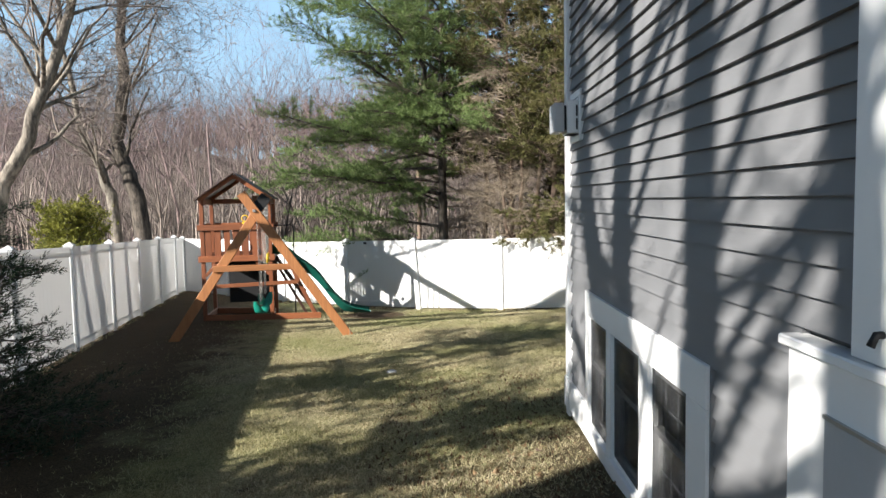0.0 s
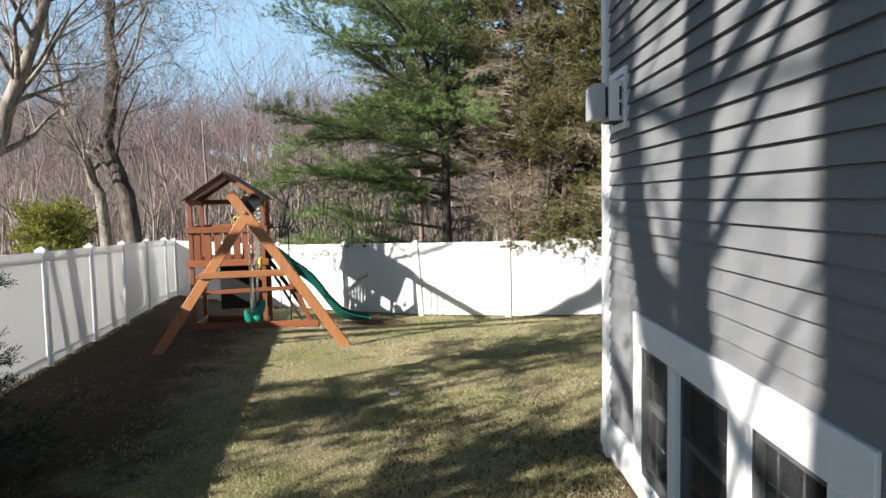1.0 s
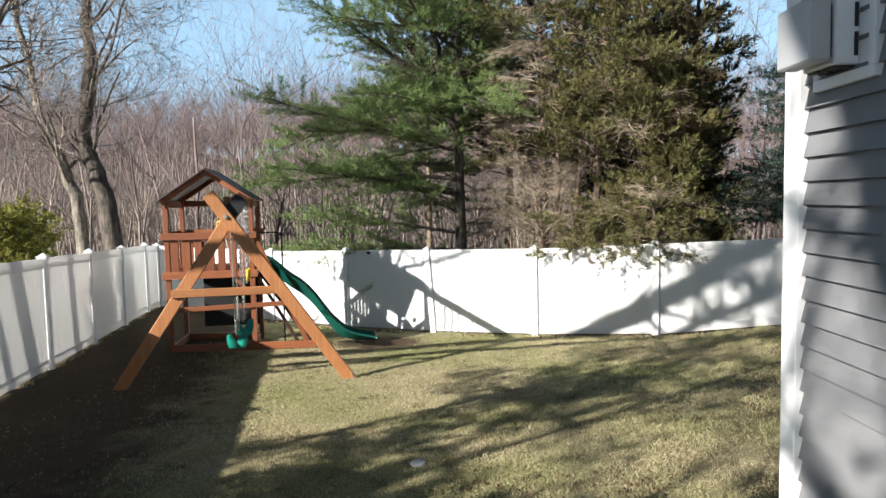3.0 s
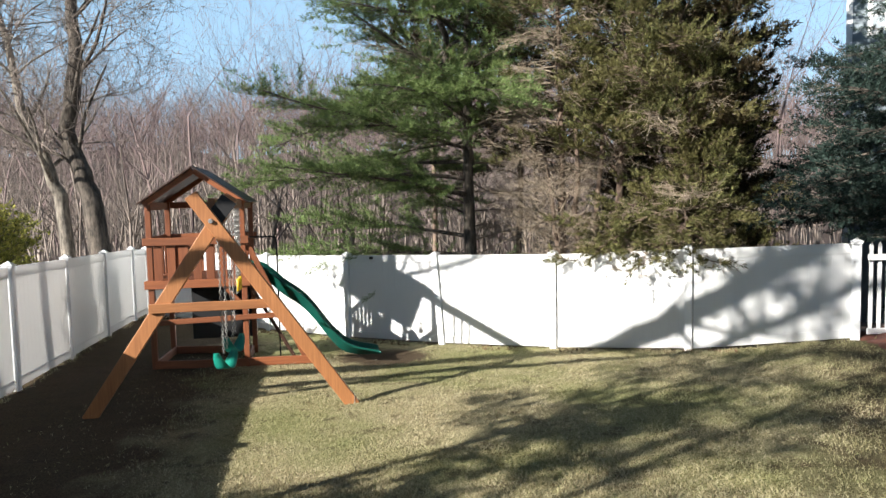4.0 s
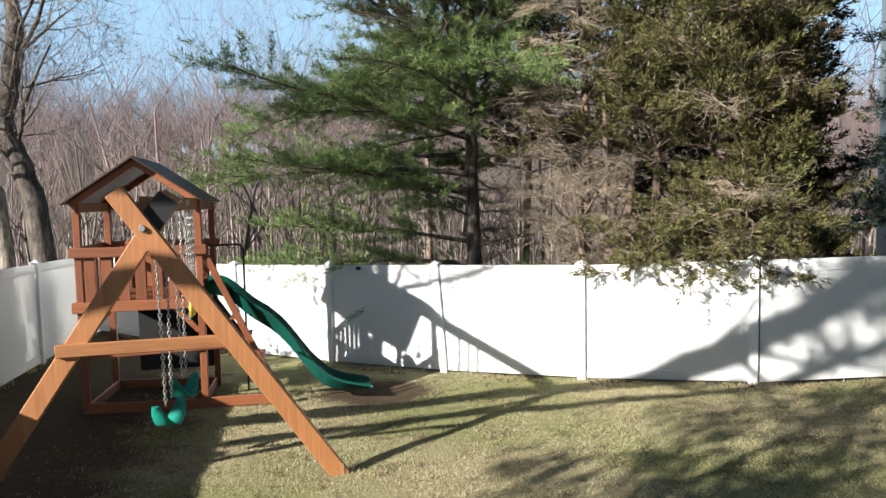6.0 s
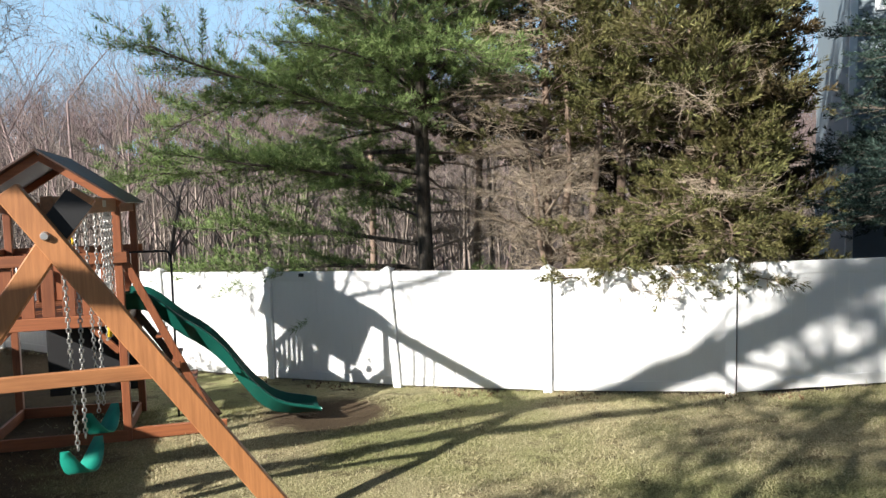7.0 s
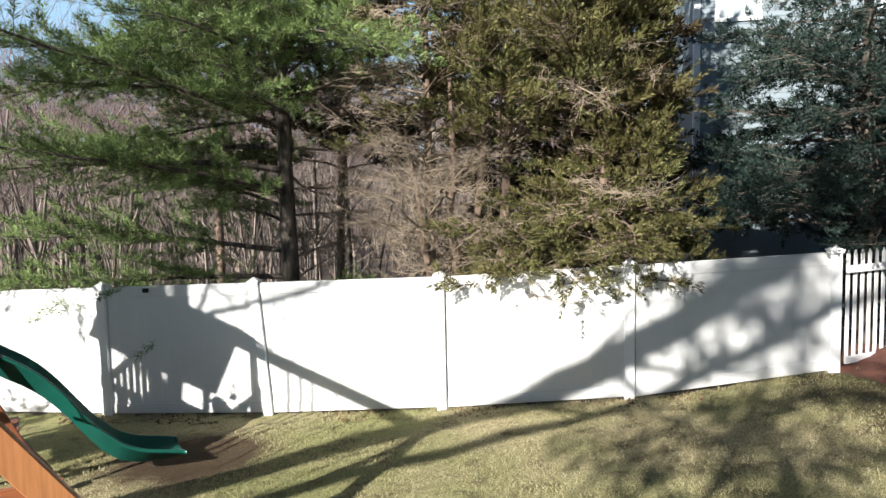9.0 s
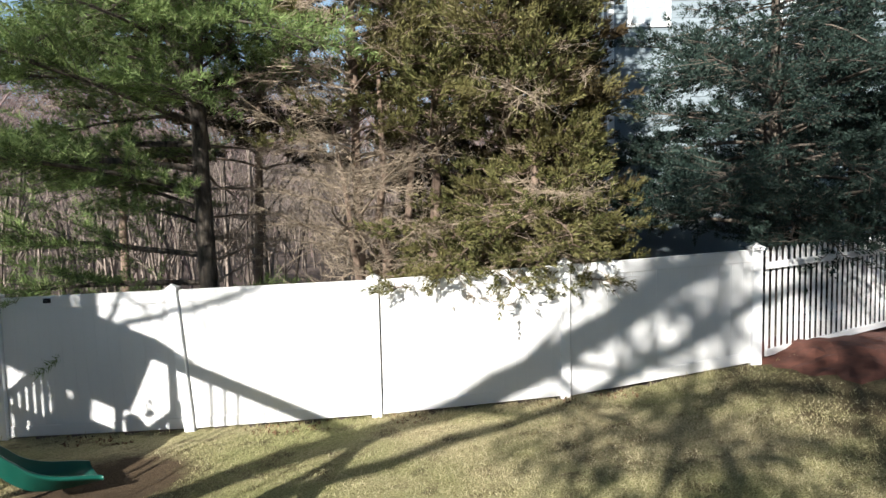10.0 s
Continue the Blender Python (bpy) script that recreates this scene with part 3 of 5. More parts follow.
# through-wall vent
vent = thing("wall_vent", (WX, 0, 0), label="white through-wall vent hood with grille on the siding", category="vent")
part("wall_plate", boxes(((-0.03, 5.65, 2.735), (0.02, 6.07, 2.78)), ((-0.03, 5.65, 3.10), (0.02, 6.07, 3.15)), ((-0.03, 5.65, 2.78), (0.02, 5.69, 3.10)), ((-0.03, 6.03, 2.78), (0.02, 6.07, 3.10)), ((-0.012, 5.69, 2.78), (0.02, 6.03, 3.10)), bevel=0.003), TRIM, vent)
part("duct_body", boxes(((-0.11, 5.77, 2.80), (-0.012, 6.0, 3.07)), bevel=0.006), TRIM, vent)
for k in range(4):
    part("grille_slot", boxes(((-0.10 + 0.022 * k, 5.79, 2.792), (-0.086 + 0.022 * k, 5.88, 2.798))), DARK_GAP, vent)
    part("grille_slot", boxes(((-0.10 + 0.022 * k, 5.90, 2.792), (-0.086 + 0.022 * k, 5.98, 2.798))), DARK_GAP, vent)
for k in range(2):
    part("side_slot", boxes(((-0.036, 5.764, 2.83 + 0.11 * k), (-0.022, 5.768, 2.92 + 0.11 * k))), DARK_GAP, vent)
part("standoff", boxes(((-0.135, 5.79, 2.83), (-0.11, 5.98, 3.03))), DARK_GAP, vent)
# shield coloured grey to carry the tree shadow that falls on the hood
part("shield", boxes(((-0.22, 5.745, 2.81), (-0.135, 6.0, 3.05)), bevel=0.008), PANEL_GREY, vent)


def clapboard(parent, y0, y1, z):
    """One lapped board: thick at its lower edge, tucked under the next."""
    bm = bmesh.new()
    prof = ((WX - 0.016, z), (WX + 0.010, z + EXPO + 0.012), (WX + 0.03, z + EXPO + 0.012), (WX + 0.03, z))
    a = [bm.verts.new((x, y0, zz)) for x, zz in prof]
    b = [bm.verts.new((x, y1, zz)) for x, zz in prof]
    for i in range(4):
        bm.faces.new((a[i], a[(i + 1) % 4], b[(i + 1) % 4], b[i]))
    bm.faces.new(a[::-1])
    bm.faces.new(b)
    part("clapboard", bm, SIDING, parent)


ROW0 = 2.257 - EXPO * 16
for i in range(58):
    z = ROW0 + EXPO * i
    blocked = []
    if z < 1.50:
        blocked.append((2.92, 5.44))
    if z < 1.78:
        blocked.append((0.2, 2.21))
    if z > 1.70:
        blocked.append((1.60, 1.87))
    spans, y = [], Y0
    for lo, hi in sorted(blocked):
        if lo > y:
            spans.append((y, lo))
        y = max(y, hi)
    spans.append((y, Y1))
    for lo, hi in spans:
        clapboard(house, lo, hi, z)


# ---- wooden playset ----
SET_AT, SET_TURN = Vector((-5.5, 15.72, 0)), 10.0
SET = pose(SET_AT.x, SET_AT.y, 0, 0, 0, SET_TURN)


def set_floor(x, y):
    q = SET @ Vector((x, y, 0))
    return ground_z(q.x, q.y)


playset = thing("playset", (SET_AT.x, SET_AT.y, 0), SET_TURN, "stained cedar playset with roofed tower, swing beam and slide", "playset")
TW, TD, DECK = 1.5, 1.5, 1.0
for x in (0, TW):
    for y in (0, TD):
        z = set_floor(x, y)
        part("post", boxes(((x - 0.045, y - 0.045, z - 0.05), (x + 0.045, y + 0.045, 2.40)), bevel=0.006), TOWER_Z, playset)
# deck, beams and rails
for y in (-0.06, TD + 0.06):
    part("deck_beam", plank((-0.1, y, 1.01), (TW + 0.1, y, 1.01), 0.14, 0.035), TOWER_X, playset)
    part("top_rail", plank((-0.1, y, 1.73), (TW + 0.1, y, 1.73), 0.13, 0.035), TOWER_X, playset)
for x in (-0.06, TW + 0.06):
    part("deck_beam", plank((x, -0.04, 1.01), (x, TD + 0.04, 1.01), 0.14, 0.03), TOWER_Y, playset)
part("top_rail", plank((-0.06, -0.04, 1.73), (-0.06, TD + 0.04, 1.73), 0.13, 0.03), TOWER_Y, playset)
part("top_rail", plank((TW + 0.06, -0.04, 1.73), (TW + 0.06, 0.08, 1.73), 0.13, 0.03), TOWER_Y, playset)
for i in range(11):
    y = 0.02 + i * 0.134
    part("deck_board", boxes(((-0.04, y, 1.04), (TW + 0.04, y + 0.125, 1.07)), bevel=0.003), TOWER_X, playset)
for i in range(7):
    x = 0.13 + i * 0.207
    part("baluster", boxes(((x - 0.066, -0.035, 1.08), (x + 0.066, -0.012, 1.72)), bevel=0.003), TOWER_Z, playset)
    part("baluster", boxes(((x - 0.066, TD + 0.012, 1.08), (x + 0.066, TD + 0.035, 1.72)), bevel=0.003), TOWER_Z, playset)
for i in range(6):
    y = 0.2 + i * 0.22
    part("baluster", boxes(((-0.035, y - 0.05, 1.08), (-0.012, y + 0.05, 1.72)), bevel=0.003), TOWER_Z, playset)
# roof: boards on two slopes, fascia boards on the gable ends
PEAK, EAVE, RX0, RX1 = 2.96, 2.36, -0.13, TW + 0.13
for side in (0, 1):
    xa, xb = (RX0, TW / 2) if side == 0 else (RX1, TW / 2)
    for i in range(6):
        t0, t1 = i / 6, (i + 1) / 6 + 0.02
        a = Vector((xa + (xb - xa) * (t0 + t1) / 2, -0.22, EAVE + (PEAK - EAVE) * (t0 + t1) / 2))
        b = a + Vector((0, TD + 0.44, 0))
        slope = Vector((xb - xa, 0, PEAK - EAVE))
        part("roof_board", plank(a, b, slope.length / 6 * 1.06, 0.022, up=slope, bevel=0.003), WOOD_DARK, playset)
    for y in (-0.05, TD + 0.05):
        part("rafter", plank((xa + (xb - xa) * 0.08, y, EAVE - 0.01), (xb, y, PEAK - 0.06), 0.09, 0.035, up=(0, 0, 1)), TOWER_X, playset)
for x in (0.0, TW):
    part("roof_beam", plank((x, -0.08, 2.32), (x, TD + 0.08, 2.32), 0.13, 0.035), TOWER_Y, playset)
part("roof_beam", plank((-0.02, TD + 0.055, 2.33), (TW + 0.02, TD + 0.055, 2.33), 0.12, 0.03), TOWER_X, playset)
# lower wall, sand frame and braces
part("lower_panel", boxes(((0.36, TD + 0.0, -0.22), (1.46, TD + 0.03, 0.94)), bevel=0.004), BLACK, playset, "black lower wall panel")
for a, b in (((0, -0.03), (TW, -0.03)), ((0, TD), (TW, TD))):
    part("base_board", plank((*a, set_floor(*a) + 0.07), (*b, set_floor(*b) + 0.07), 0.14, 0.035), TOWER_X, playset)
for x in (0.03, TW - 0.03):
    part("base_board", plank((x, 0, set_floor(x, 0) + 0.07), (x, TD, set_floor(x, TD) + 0.07), 0.14, 0.035), TOWER_Y, playset)
for sx, x in ((1, 0.04), (-1, TW - 0.04)):
    part("brace", plank((x, -0.02, 0.62), (x + sx * 0.3, -0.02, 0.95), 0.07, 0.035, up=(0, 0, 1)), TOWER_X, playset)
# ladder on the tower's side, its base rail, mid rail and handrail
LF = 2.52
# far stringer takes the dark board colour to show it shaded
for y, mat in ((0.0, TOWER_Z), (0.72, WOOD_DARK)):
    part("stringer", plank((TW + 0.03, y, 1.75) if y < 0.1 else (TW + 0.02, y, 1.05), (LF, y, set_floor(LF, y) + 0.03), 0.09, 0.035, up=(0, 0, 1)), mat, playset)
for z in (0.15, 0.45, 0.75):
    x = TW + 0.03 + (LF - TW - 0.03) * (1.4 - z) / 1.75
    part("tread", plank((x, 0.02, z), (x, 0.70, z), 0.09, 0.03, up=(1, 0, 0)), TOWER_Y, playset)
part("base_rail", plank((TW, 0.0, set_floor(TW, 0) + 0.08), (LF + 0.1, 0.0, set_floor(LF, 0) + 0.08), 0.14, 0.06), TOWER_X, playset)
part("mid_rail", plank((0.02, -0.065, 0.37), (2.12, -0.065, 0.42), 0.09, 0.035), TOWER_X, playset)
hand = [(TW, 0.95, 1.72), (TW + 0.42, 0.95, 1.72), (TW + 0.47, 0.95, 1.70), (TW + 0.5, 0.95, 1.64), (TW + 0.5, 0.95, set_floor(TW + 0.5, 0.95) - 0.02)]
part("handrail", tube(hand, 0.016), BLACK, playset, "black steel handrail")
# swing beam and A-frame
AY, BX = -3.13, TW - 0.03
part("swing_beam", plank((BX, AY - 0.02, 2.34), (BX, -0.07, 2.34), 0.15, 0.085), WOOD_Y, playset)
zr, zl = set_floor(3.14, AY), set_floor(-0.08, AY)
part("leg", plank((3.16, AY - 0.07, zr - 0.03), (1.24, AY - 0.07, 2.46), 0.17, 0.085, up=(0.8, 0, 0.6), bevel=0.008), WOOD_Z, playset)
part("leg", plank((-0.10, AY + 0.02, zl - 0.03), (1.72, AY + 0.02, 2.43), 0.17, 0.085, up=(-0.8, 0, 0.6), bevel=0.008), WOOD_Z, playset)
part("cross_bar", plank((0.68, AY - 0.04, 1.06), (2.20, AY + 0.01, 1.06), 0.115, 0.05), WOOD_X, playset)
part("apex_bracket", plank((1.43, AY - 0.0255, 2.06), (1.69, AY - 0.0255, 2.40), 0.21, 0.004, up=(-0.8, 0, 0.6), bevel=0), BLACK, playset, "black steel bracket at the crossing of the legs")
bolt = bmesh.new()
bmesh.ops.create_cone(bolt, cap_ends=True, segments=12, radius1=0.035, radius2=0.025, depth=0.03, matrix=Matrix.Translation((1.47, AY - 0.125, 2.13)) @ Matrix.Rotation(radians(90), 4, "X"))
part("bolt", bolt, STEEL, playset, "bright steel bolt head")
part("corner_iron", boxes(((3.16, AY - 0.12, zr), (3.17, AY - 0.02, zr + 0.12))), STEEL, playset)
part("plaque", boxes(((BX + 0.043, -1.0, 2.32), (BX + 0.047, -0.8, 2.39))), STEEL, playset, "small grey maker's plaque")
# steering ring on the rail
ring = tube([(0.95 + 0.07 * math.cos(a), 0.06, 1.93 + 0.07 * math.sin(a)) for a in np.linspace(0, math.tau, 17)[:-1]], 0.014, 6, True)
part("play_ring", ring, YELLOW, playset, "yellow plastic play ring")
part("ring_base", boxes(((0.88, 0.02, 1.80), (1.02, 0.1, 1.845)), bevel=0.008), YELLOW, playset)


def slide_profile(t):
    """Height and reach of the slide's bed: flat start, a dip, a hump, then the run-out."""
    keys = ((0.0, TW - 0.02, 1.08), (0.09, TW + 0.2, 1.10), (0.2, TW + 0.42, 0.95), (0.30, TW + 0.62, 0.74), (0.42, TW + 0.90, 0.56), (0.53, TW + 1.13, 0.32), (0.64, TW + 1.36, -0.02), (0.74, TW + 1.56, -0.28), (0.85, TW + 1.8, -0.40), (1.0, TW + 2.36, -0.42))
    for (t0, x0, z0), (t1, x1, z1) in zip(keys, keys[1:]):
        if t <= t1:
            k = (t - t0) / (t1 - t0)
            return x0 + (x1 - x0) * k, z0 + (z1 - z0) * k
    return keys[-1][1:]


SLY = 0.42
bm, rows_ = bmesh.new(), []
for i in range(49):
    t = i / 48
    pts = [slide_profile(min(1, max(0, t + d))) for d in (-0.05, -0.025, 0, 0.025, 0.05)]
    x, z = sum(q[0] for q in pts) / 5, sum(q[1] for q in pts) / 5
    h = 0.22 if t < 0.75 else 0.22 - 0.17 * (t - 0.75) / 0.25
    sect = ((-0.285, h - 0.035), (-0.275, h), (-0.24, h), (-0.215, 0.02), (-0.1, 0.0), (0.1, 0.0), (0.215, 0.02), (0.24, h), (0.275, h), (0.285, h - 0.035), (0.25, h - 0.03), (0.225, -0.01), (0.1, -0.025), (-0.1, -0.025), (-0.225, -0.01), (-0.25, h - 0.03))
    rows_.append([bm.verts.new((x, SLY + a, z + b)) for a, b in sect])
for A, B in zip(rows_, rows_[1:]):
    for k in range(16):
        f = bm.faces.new((A[k], A[(k + 1) % 16], B[(k + 1) % 16], B[k]))
        f.smooth = True
bm.faces.new(rows_[0])
bm.faces.new(rows_[-1][::-1])
part("slide", bm, SLIDE_GREEN, playset, "dark green wavy plastic slide")
part("slide_brace", plank((TW + 0.05, SLY - 0.2, 0.95), (TW + 0.85, SLY - 0.2, set_floor(TW + 0.85, SLY)), 0.06, 0.04), WOOD_DARK, playset)


def chain(parent, top, foot, link=0.055):
    """A chain: links turned a quarter each, in one mesh."""
    top, foot = Vector(top), Vector(foot)
    n = max(2, int((top - foot).length / (link * 0.78)))
    out = bmesh.new()
    d = (foot - top).normalized()
    s = d.cross(Vector((0, 1, 0.01))).normalized()
    for i in range(n):
        c = top.lerp(foot, (i + 0.5) / n)
        w = s if i % 2 else d.cross(s)
        loop = [c + d * (link / 2 * math.cos(a)) + w * (0.016 * math.sin(a)) for a in np.linspace(0, math.tau, 7)[:-1]]
        b = tube(loop, 0.0062, 4, True)
        tmp = bpy.data.meshes.new("tmp")
        b.to_mesh(tmp)
        b.free()
        out.from_mesh(tmp)
        bpy.data.meshes.remove(tmp)
    part("chain", out, STEEL, parent)


def belt_seat(parent, y0, y1, z, turn=0.0):
    """A flexible strap seat that sags between its two chain ends."""
    bm, prev = bmesh.new(), None
    for i in range(13):
        t = i / 12
        y = y0 + (y1 - y0) * t
        zz = z - 0.24 * math.sin(math.pi * t) ** 0.8
        half = 0.035 + 0.06 * math.sin(math.pi * t) ** 0.6
        row = [bm.verts.new((BX + a + turn * (t - 0.5), y, zz + c)) for a, c in ((-half, 0.004), (half, 0.004), (half, -0.008), (-half, -0.008))]
        if prev:
            for k in range(4):
                bm.faces.new((prev[k], prev[(k + 1) % 4], row[(k + 1) % 4], row[k])).smooth = k in (0, 2)
        else:
            bm.faces.new(row)
        prev = row
    bm.faces.new(prev[::-1])
    part("seat", bm, SEAT_GREEN, parent, "teal plastic strap seat")


for ya, yb, zs in ((-2.75, -2.15, 0.34), (-1.75, -1.2, 0.36)):
    swing = tagged(thing("swing", (SET_AT.x, SET_AT.y, 0), SET_TURN), "teal green belt swing on steel chains below the beam", "swing", "swings")
    for y, yy in ((ya, ya + 0.14), (yb, yb - 0.14)):
        chain(swing, (BX, y, 2.27), (BX, yy, zs))
        part("hanger", tube([(BX, y, 2.30), (BX, y, 2.25)], 0.012, 6), STEEL, swing)
    belt_seat(swing, ya + 0.14, yb - 0.14, zs, 0.2)
trapeze = tagged(thing("trapeze", (SET_AT.x, SET_AT.y, 0), SET_TURN), "trapeze bar with yellow grips on doubled chains", "trapeze")
for y in (-0.85, -0.68, -0.5):
    chain(trapeze, (BX, y, 2.27), (BX, y, 0.95))
    chain(trapeze, (BX + 0.04, y, 2.27), (BX + 0.02, y, 1.2))
    part("grip", tube([(BX + 0.02, y, 1.15), (BX + 0.02, y, 0.95)], 0.022, 8), YELLOW, trapeze)
part("bar", tube([(BX, -0.9, 0.93), (BX, -0.45, 0.93)], 0.016, 8), STEEL, trapeze)


# ---- trees ----
def grow(rng, at, way, length, radius, depth, out, spread=0.55, up=0.12, kids=(3, 5), wobble=0.12, pieces=(3, 3, 4, 5, 5, 5)):
    """Bare limbs by splitting: each limb is a few bent pieces and bears shorter limbs."""
    n = pieces[depth]
    p, d = np.array(at, float), np.array(way, float) / np.linalg.norm(way)
    marks = []
    for i in range(n):
        d = d + rng.normal(0, wobble, 3) + np.array((0, 0, up))
        d /= np.linalg.norm(d)
        q = p + d * length / n
        r0, r1 = radius * (1 - 0.62 * i / n), radius * (1 - 0.62 * (i + 1) / n)
        out.append((*p, r0, *q, r1))
        marks.append((q, d.copy(), r1))
        p = q
    if depth > 0:
        fork(rng, marks, length, depth, out, spread, up, kids, wobble, pieces, 1 if depth > 1 else 0)


def fork(rng, marks, length, depth, out, spread, up, kids, wobble, pieces, first=0):
    for k in range(rng.integers(*kids)):
        q, dd, r = marks[rng.integers(min(first, len(marks) - 1), len(marks))]
        side = rng.normal(0, 1, 3)
        side -= dd * side.dot(dd)
        side /= np.linalg.norm(side) + 1e-9
        a = spread * rng.uniform(0.7, 1.5)
        grow(rng, q, dd * math.cos(a) + side * math.sin(a), length * rng.uniform(0.45, 0.75), max(r * rng.uniform(0.35, 0.65), 0.006), depth - 1, out, spread, up, kids, wobble * 1.15, pieces)


def bare_tree(name, path, r0, r1, seed, material, label, limbs_n=14, reach=3.6, depth=3, kids=(4, 7), spread=0.75, up=0.05, low=0.3):
    """A bare tree on a bent trunk through the points of path, with limbs from the fraction low upwards."""
    rng = np.random.default_rng(seed)
    pts = [np.array(q, float) for q in path]
    fine = []
    for a, b in zip(pts, pts[1:]):
        for t in (0, 0.34, 0.67):
            fine.append(a + (b - a) * t + rng.normal(0, 0.035, 3))
    fine.append(pts[-1])
    n = len(fine) - 1
    rad = [r0 + (r1 - r0) * i / n for i in range(n + 1)]
    rad[0] *= 1.35
    out = [(*a, rad[i], *b, rad[i + 1]) for i, (a, b) in enumerate(zip(fine, fine[1:]))]
    marks = [(fine[i], (fine[i + 1] - fine[i - 1]) / np.linalg.norm(fine[i + 1] - fine[i - 1]), rad[i]) for i in range(max(1, int(low * n)), n)]
    for k in range(limbs_n):
        q, dd, r = marks[rng.integers(len(marks))]
        side = rng.normal(0, 1, 3) * (1, 1, 0.6)
        side -= dd * side.dot(dd)
        side /= np.linalg.norm(side) + 1e-9
        a = spread * rng.uniform(0.7, 1.5)
        grow(rng, q, dd * math.cos(a) + side * math.sin(a), reach * rng.uniform(0.6, 1.25), max(0.012, min(r * rng.uniform(0.2, 0.5), 0.065)), depth, out, spread, up, kids, 0.13, (2, 3, 4, 5, 5, 5))
    grow(rng, fine[-1], fine[-1] - fine[-3], reach, r1, depth, out, spread, up, kids, 0.1)
    s = np.array(out)
    tree = thing(name, label=label, category="tree")
    big = s[:, 3] > 0.03
    v, f = limbs(s[big], 9)
    np_mesh("trunk", v, f, material, tree, True)
    v, f = limbs(s[~big], 3)
    np_mesh("crown", v, f, TWIG, tree, True)
    return tree


def upright(x, y, high, lean=(0, 0)):
    z = ground_z(x, y)
    return [(x + lean[0] * t, y + lean[1] * t, z - 0.3 + (high + 0.3) * t) for t in (0, 0.25, 0.5, 0.75, 1)]


def evergreen(name, at, high, bare, reach, seed, bark, leaf, label, radius=0.13, rows=26, per=5, droop=-0.05, lift=0.25, tuft=(9, 0.11, 0.007, 0.45), step=0.16, lean=(0, 0), gap=0.0, top=0.25, skew=(0, 0), puff=0.05, clump=0.075, deadwood=0.0):
    """An evergreen: trunk, whorls of boughs, side twigs and sprays of needles."""
    rng = np.random.default_rng(seed)
    z0 = ground_z(*at)
    tree = thing(name, label=label, category="tree")
    segs, tips, ways = [], [], []
    tr = [np.array((at[0] + lean[0] * t + 0.06 * math.sin(5 * t + seed), at[1] + lean[1] * t + 0.05 * math.cos(4 * t + seed), z0 - 0.2 + (high + 0.2) * t)) for t in np.linspace(0, 1, 14)]
    trunk = [(*a, radius * (1 - 0.85 * i / 13), *b, radius * (1 - 0.85 * (i + 1) / 13)) for i, (a, b) in enumerate(zip(tr, tr[1:]))]
    for i in range(rows):
        t = bare + (1 - bare) * (i + rng.uniform(-0.3, 0.3)) / rows
        t = min(max(t, 0.03), 0.985)
        base = tr[0] + (tr[-1] - tr[0]) * t
        k = max(0.0, (t - bare) / (1 - bare))
        ln = reach * (1 - (1 - top) * k ** 1.3) * min(1, 0.7 + k * 3)
        for j in range(per):
            if rng.random() < gap:
                continue
            az = (j + rng.uniform(-0.45, 0.45)) * math.tau / per + i * 1.1
            bias = max(0.25, 1 + skew[0] * math.cos(az) + skew[1] * math.sin(az))
            L = ln * bias * rng.uniform(0.5, 1.15)
            dead = rng.random() < deadwood * (1.3 - bias)
            d = np.array((math.cos(az), math.sin(az), lift + rng.normal(0, 0.16)))
            p, n = base.copy(), 7
            r = 0.010 + 0.011 * L
            for s in range(n):
                d = d + np.array((rng.normal(0, 0.1), rng.normal(0, 0.1), droop + rng.normal(0, 0.06)))
                d /= np.linalg.norm(d)
                q = p + d * L / n
                segs.append((*p, r * (1 - 0.8 * s / n), *q, r * (1 - 0.8 * (s + 1) / n)))
                if s >= 1:
                    for side in (-1, 1):
                        for _ in range(max(1, int(L / n / step + rng.random()))):
                            w = np.cross(d, (0, 0, 1.0)) * side + d * rng.uniform(0.3, 1.2) + np.array((0, 0, rng.normal(0.1, 0.35)))
                            w /= np.linalg.norm(w) + 1e-9
                            tl = L * 0.26 * (1 - 0.5 * s / n) * rng.uniform(0.4, 1.3) + 0.10
                            a0 = p + (q - p) * rng.random()
                            e = a0 + w * tl
                            segs.append((*a0, 0.006, *e, 0.002))
                            if dead:
                                segs.append((*(a0 + w * tl * 0.5), 0.004, *(e + rng.normal(0, 0.12, 3)), 0.002))
                                continue
                            for u in np.linspace(0.3, 1.0, max(2, int(tl / clump))):
                                tips.append(a0 + (e - a0) * u + rng.normal(0, puff, 3))
                                ways.append(w * 0.8 + np.array((0, 0, 0.3)))
                p = q
            if not dead:
                tips.append(p)
                ways.append(d)
    v, f = limbs(trunk, 10)
    np_mesh("trunk", v, f, bark, tree, True)
    v, f = limbs(segs, 3)
    np_mesh("branchwork", v, f, bark, tree)
    v, f = blades(rng, np.array(tips), np.array(ways), *tuft)
    np_mesh("crown", v, f, leaf, tree)
    return len(tips)


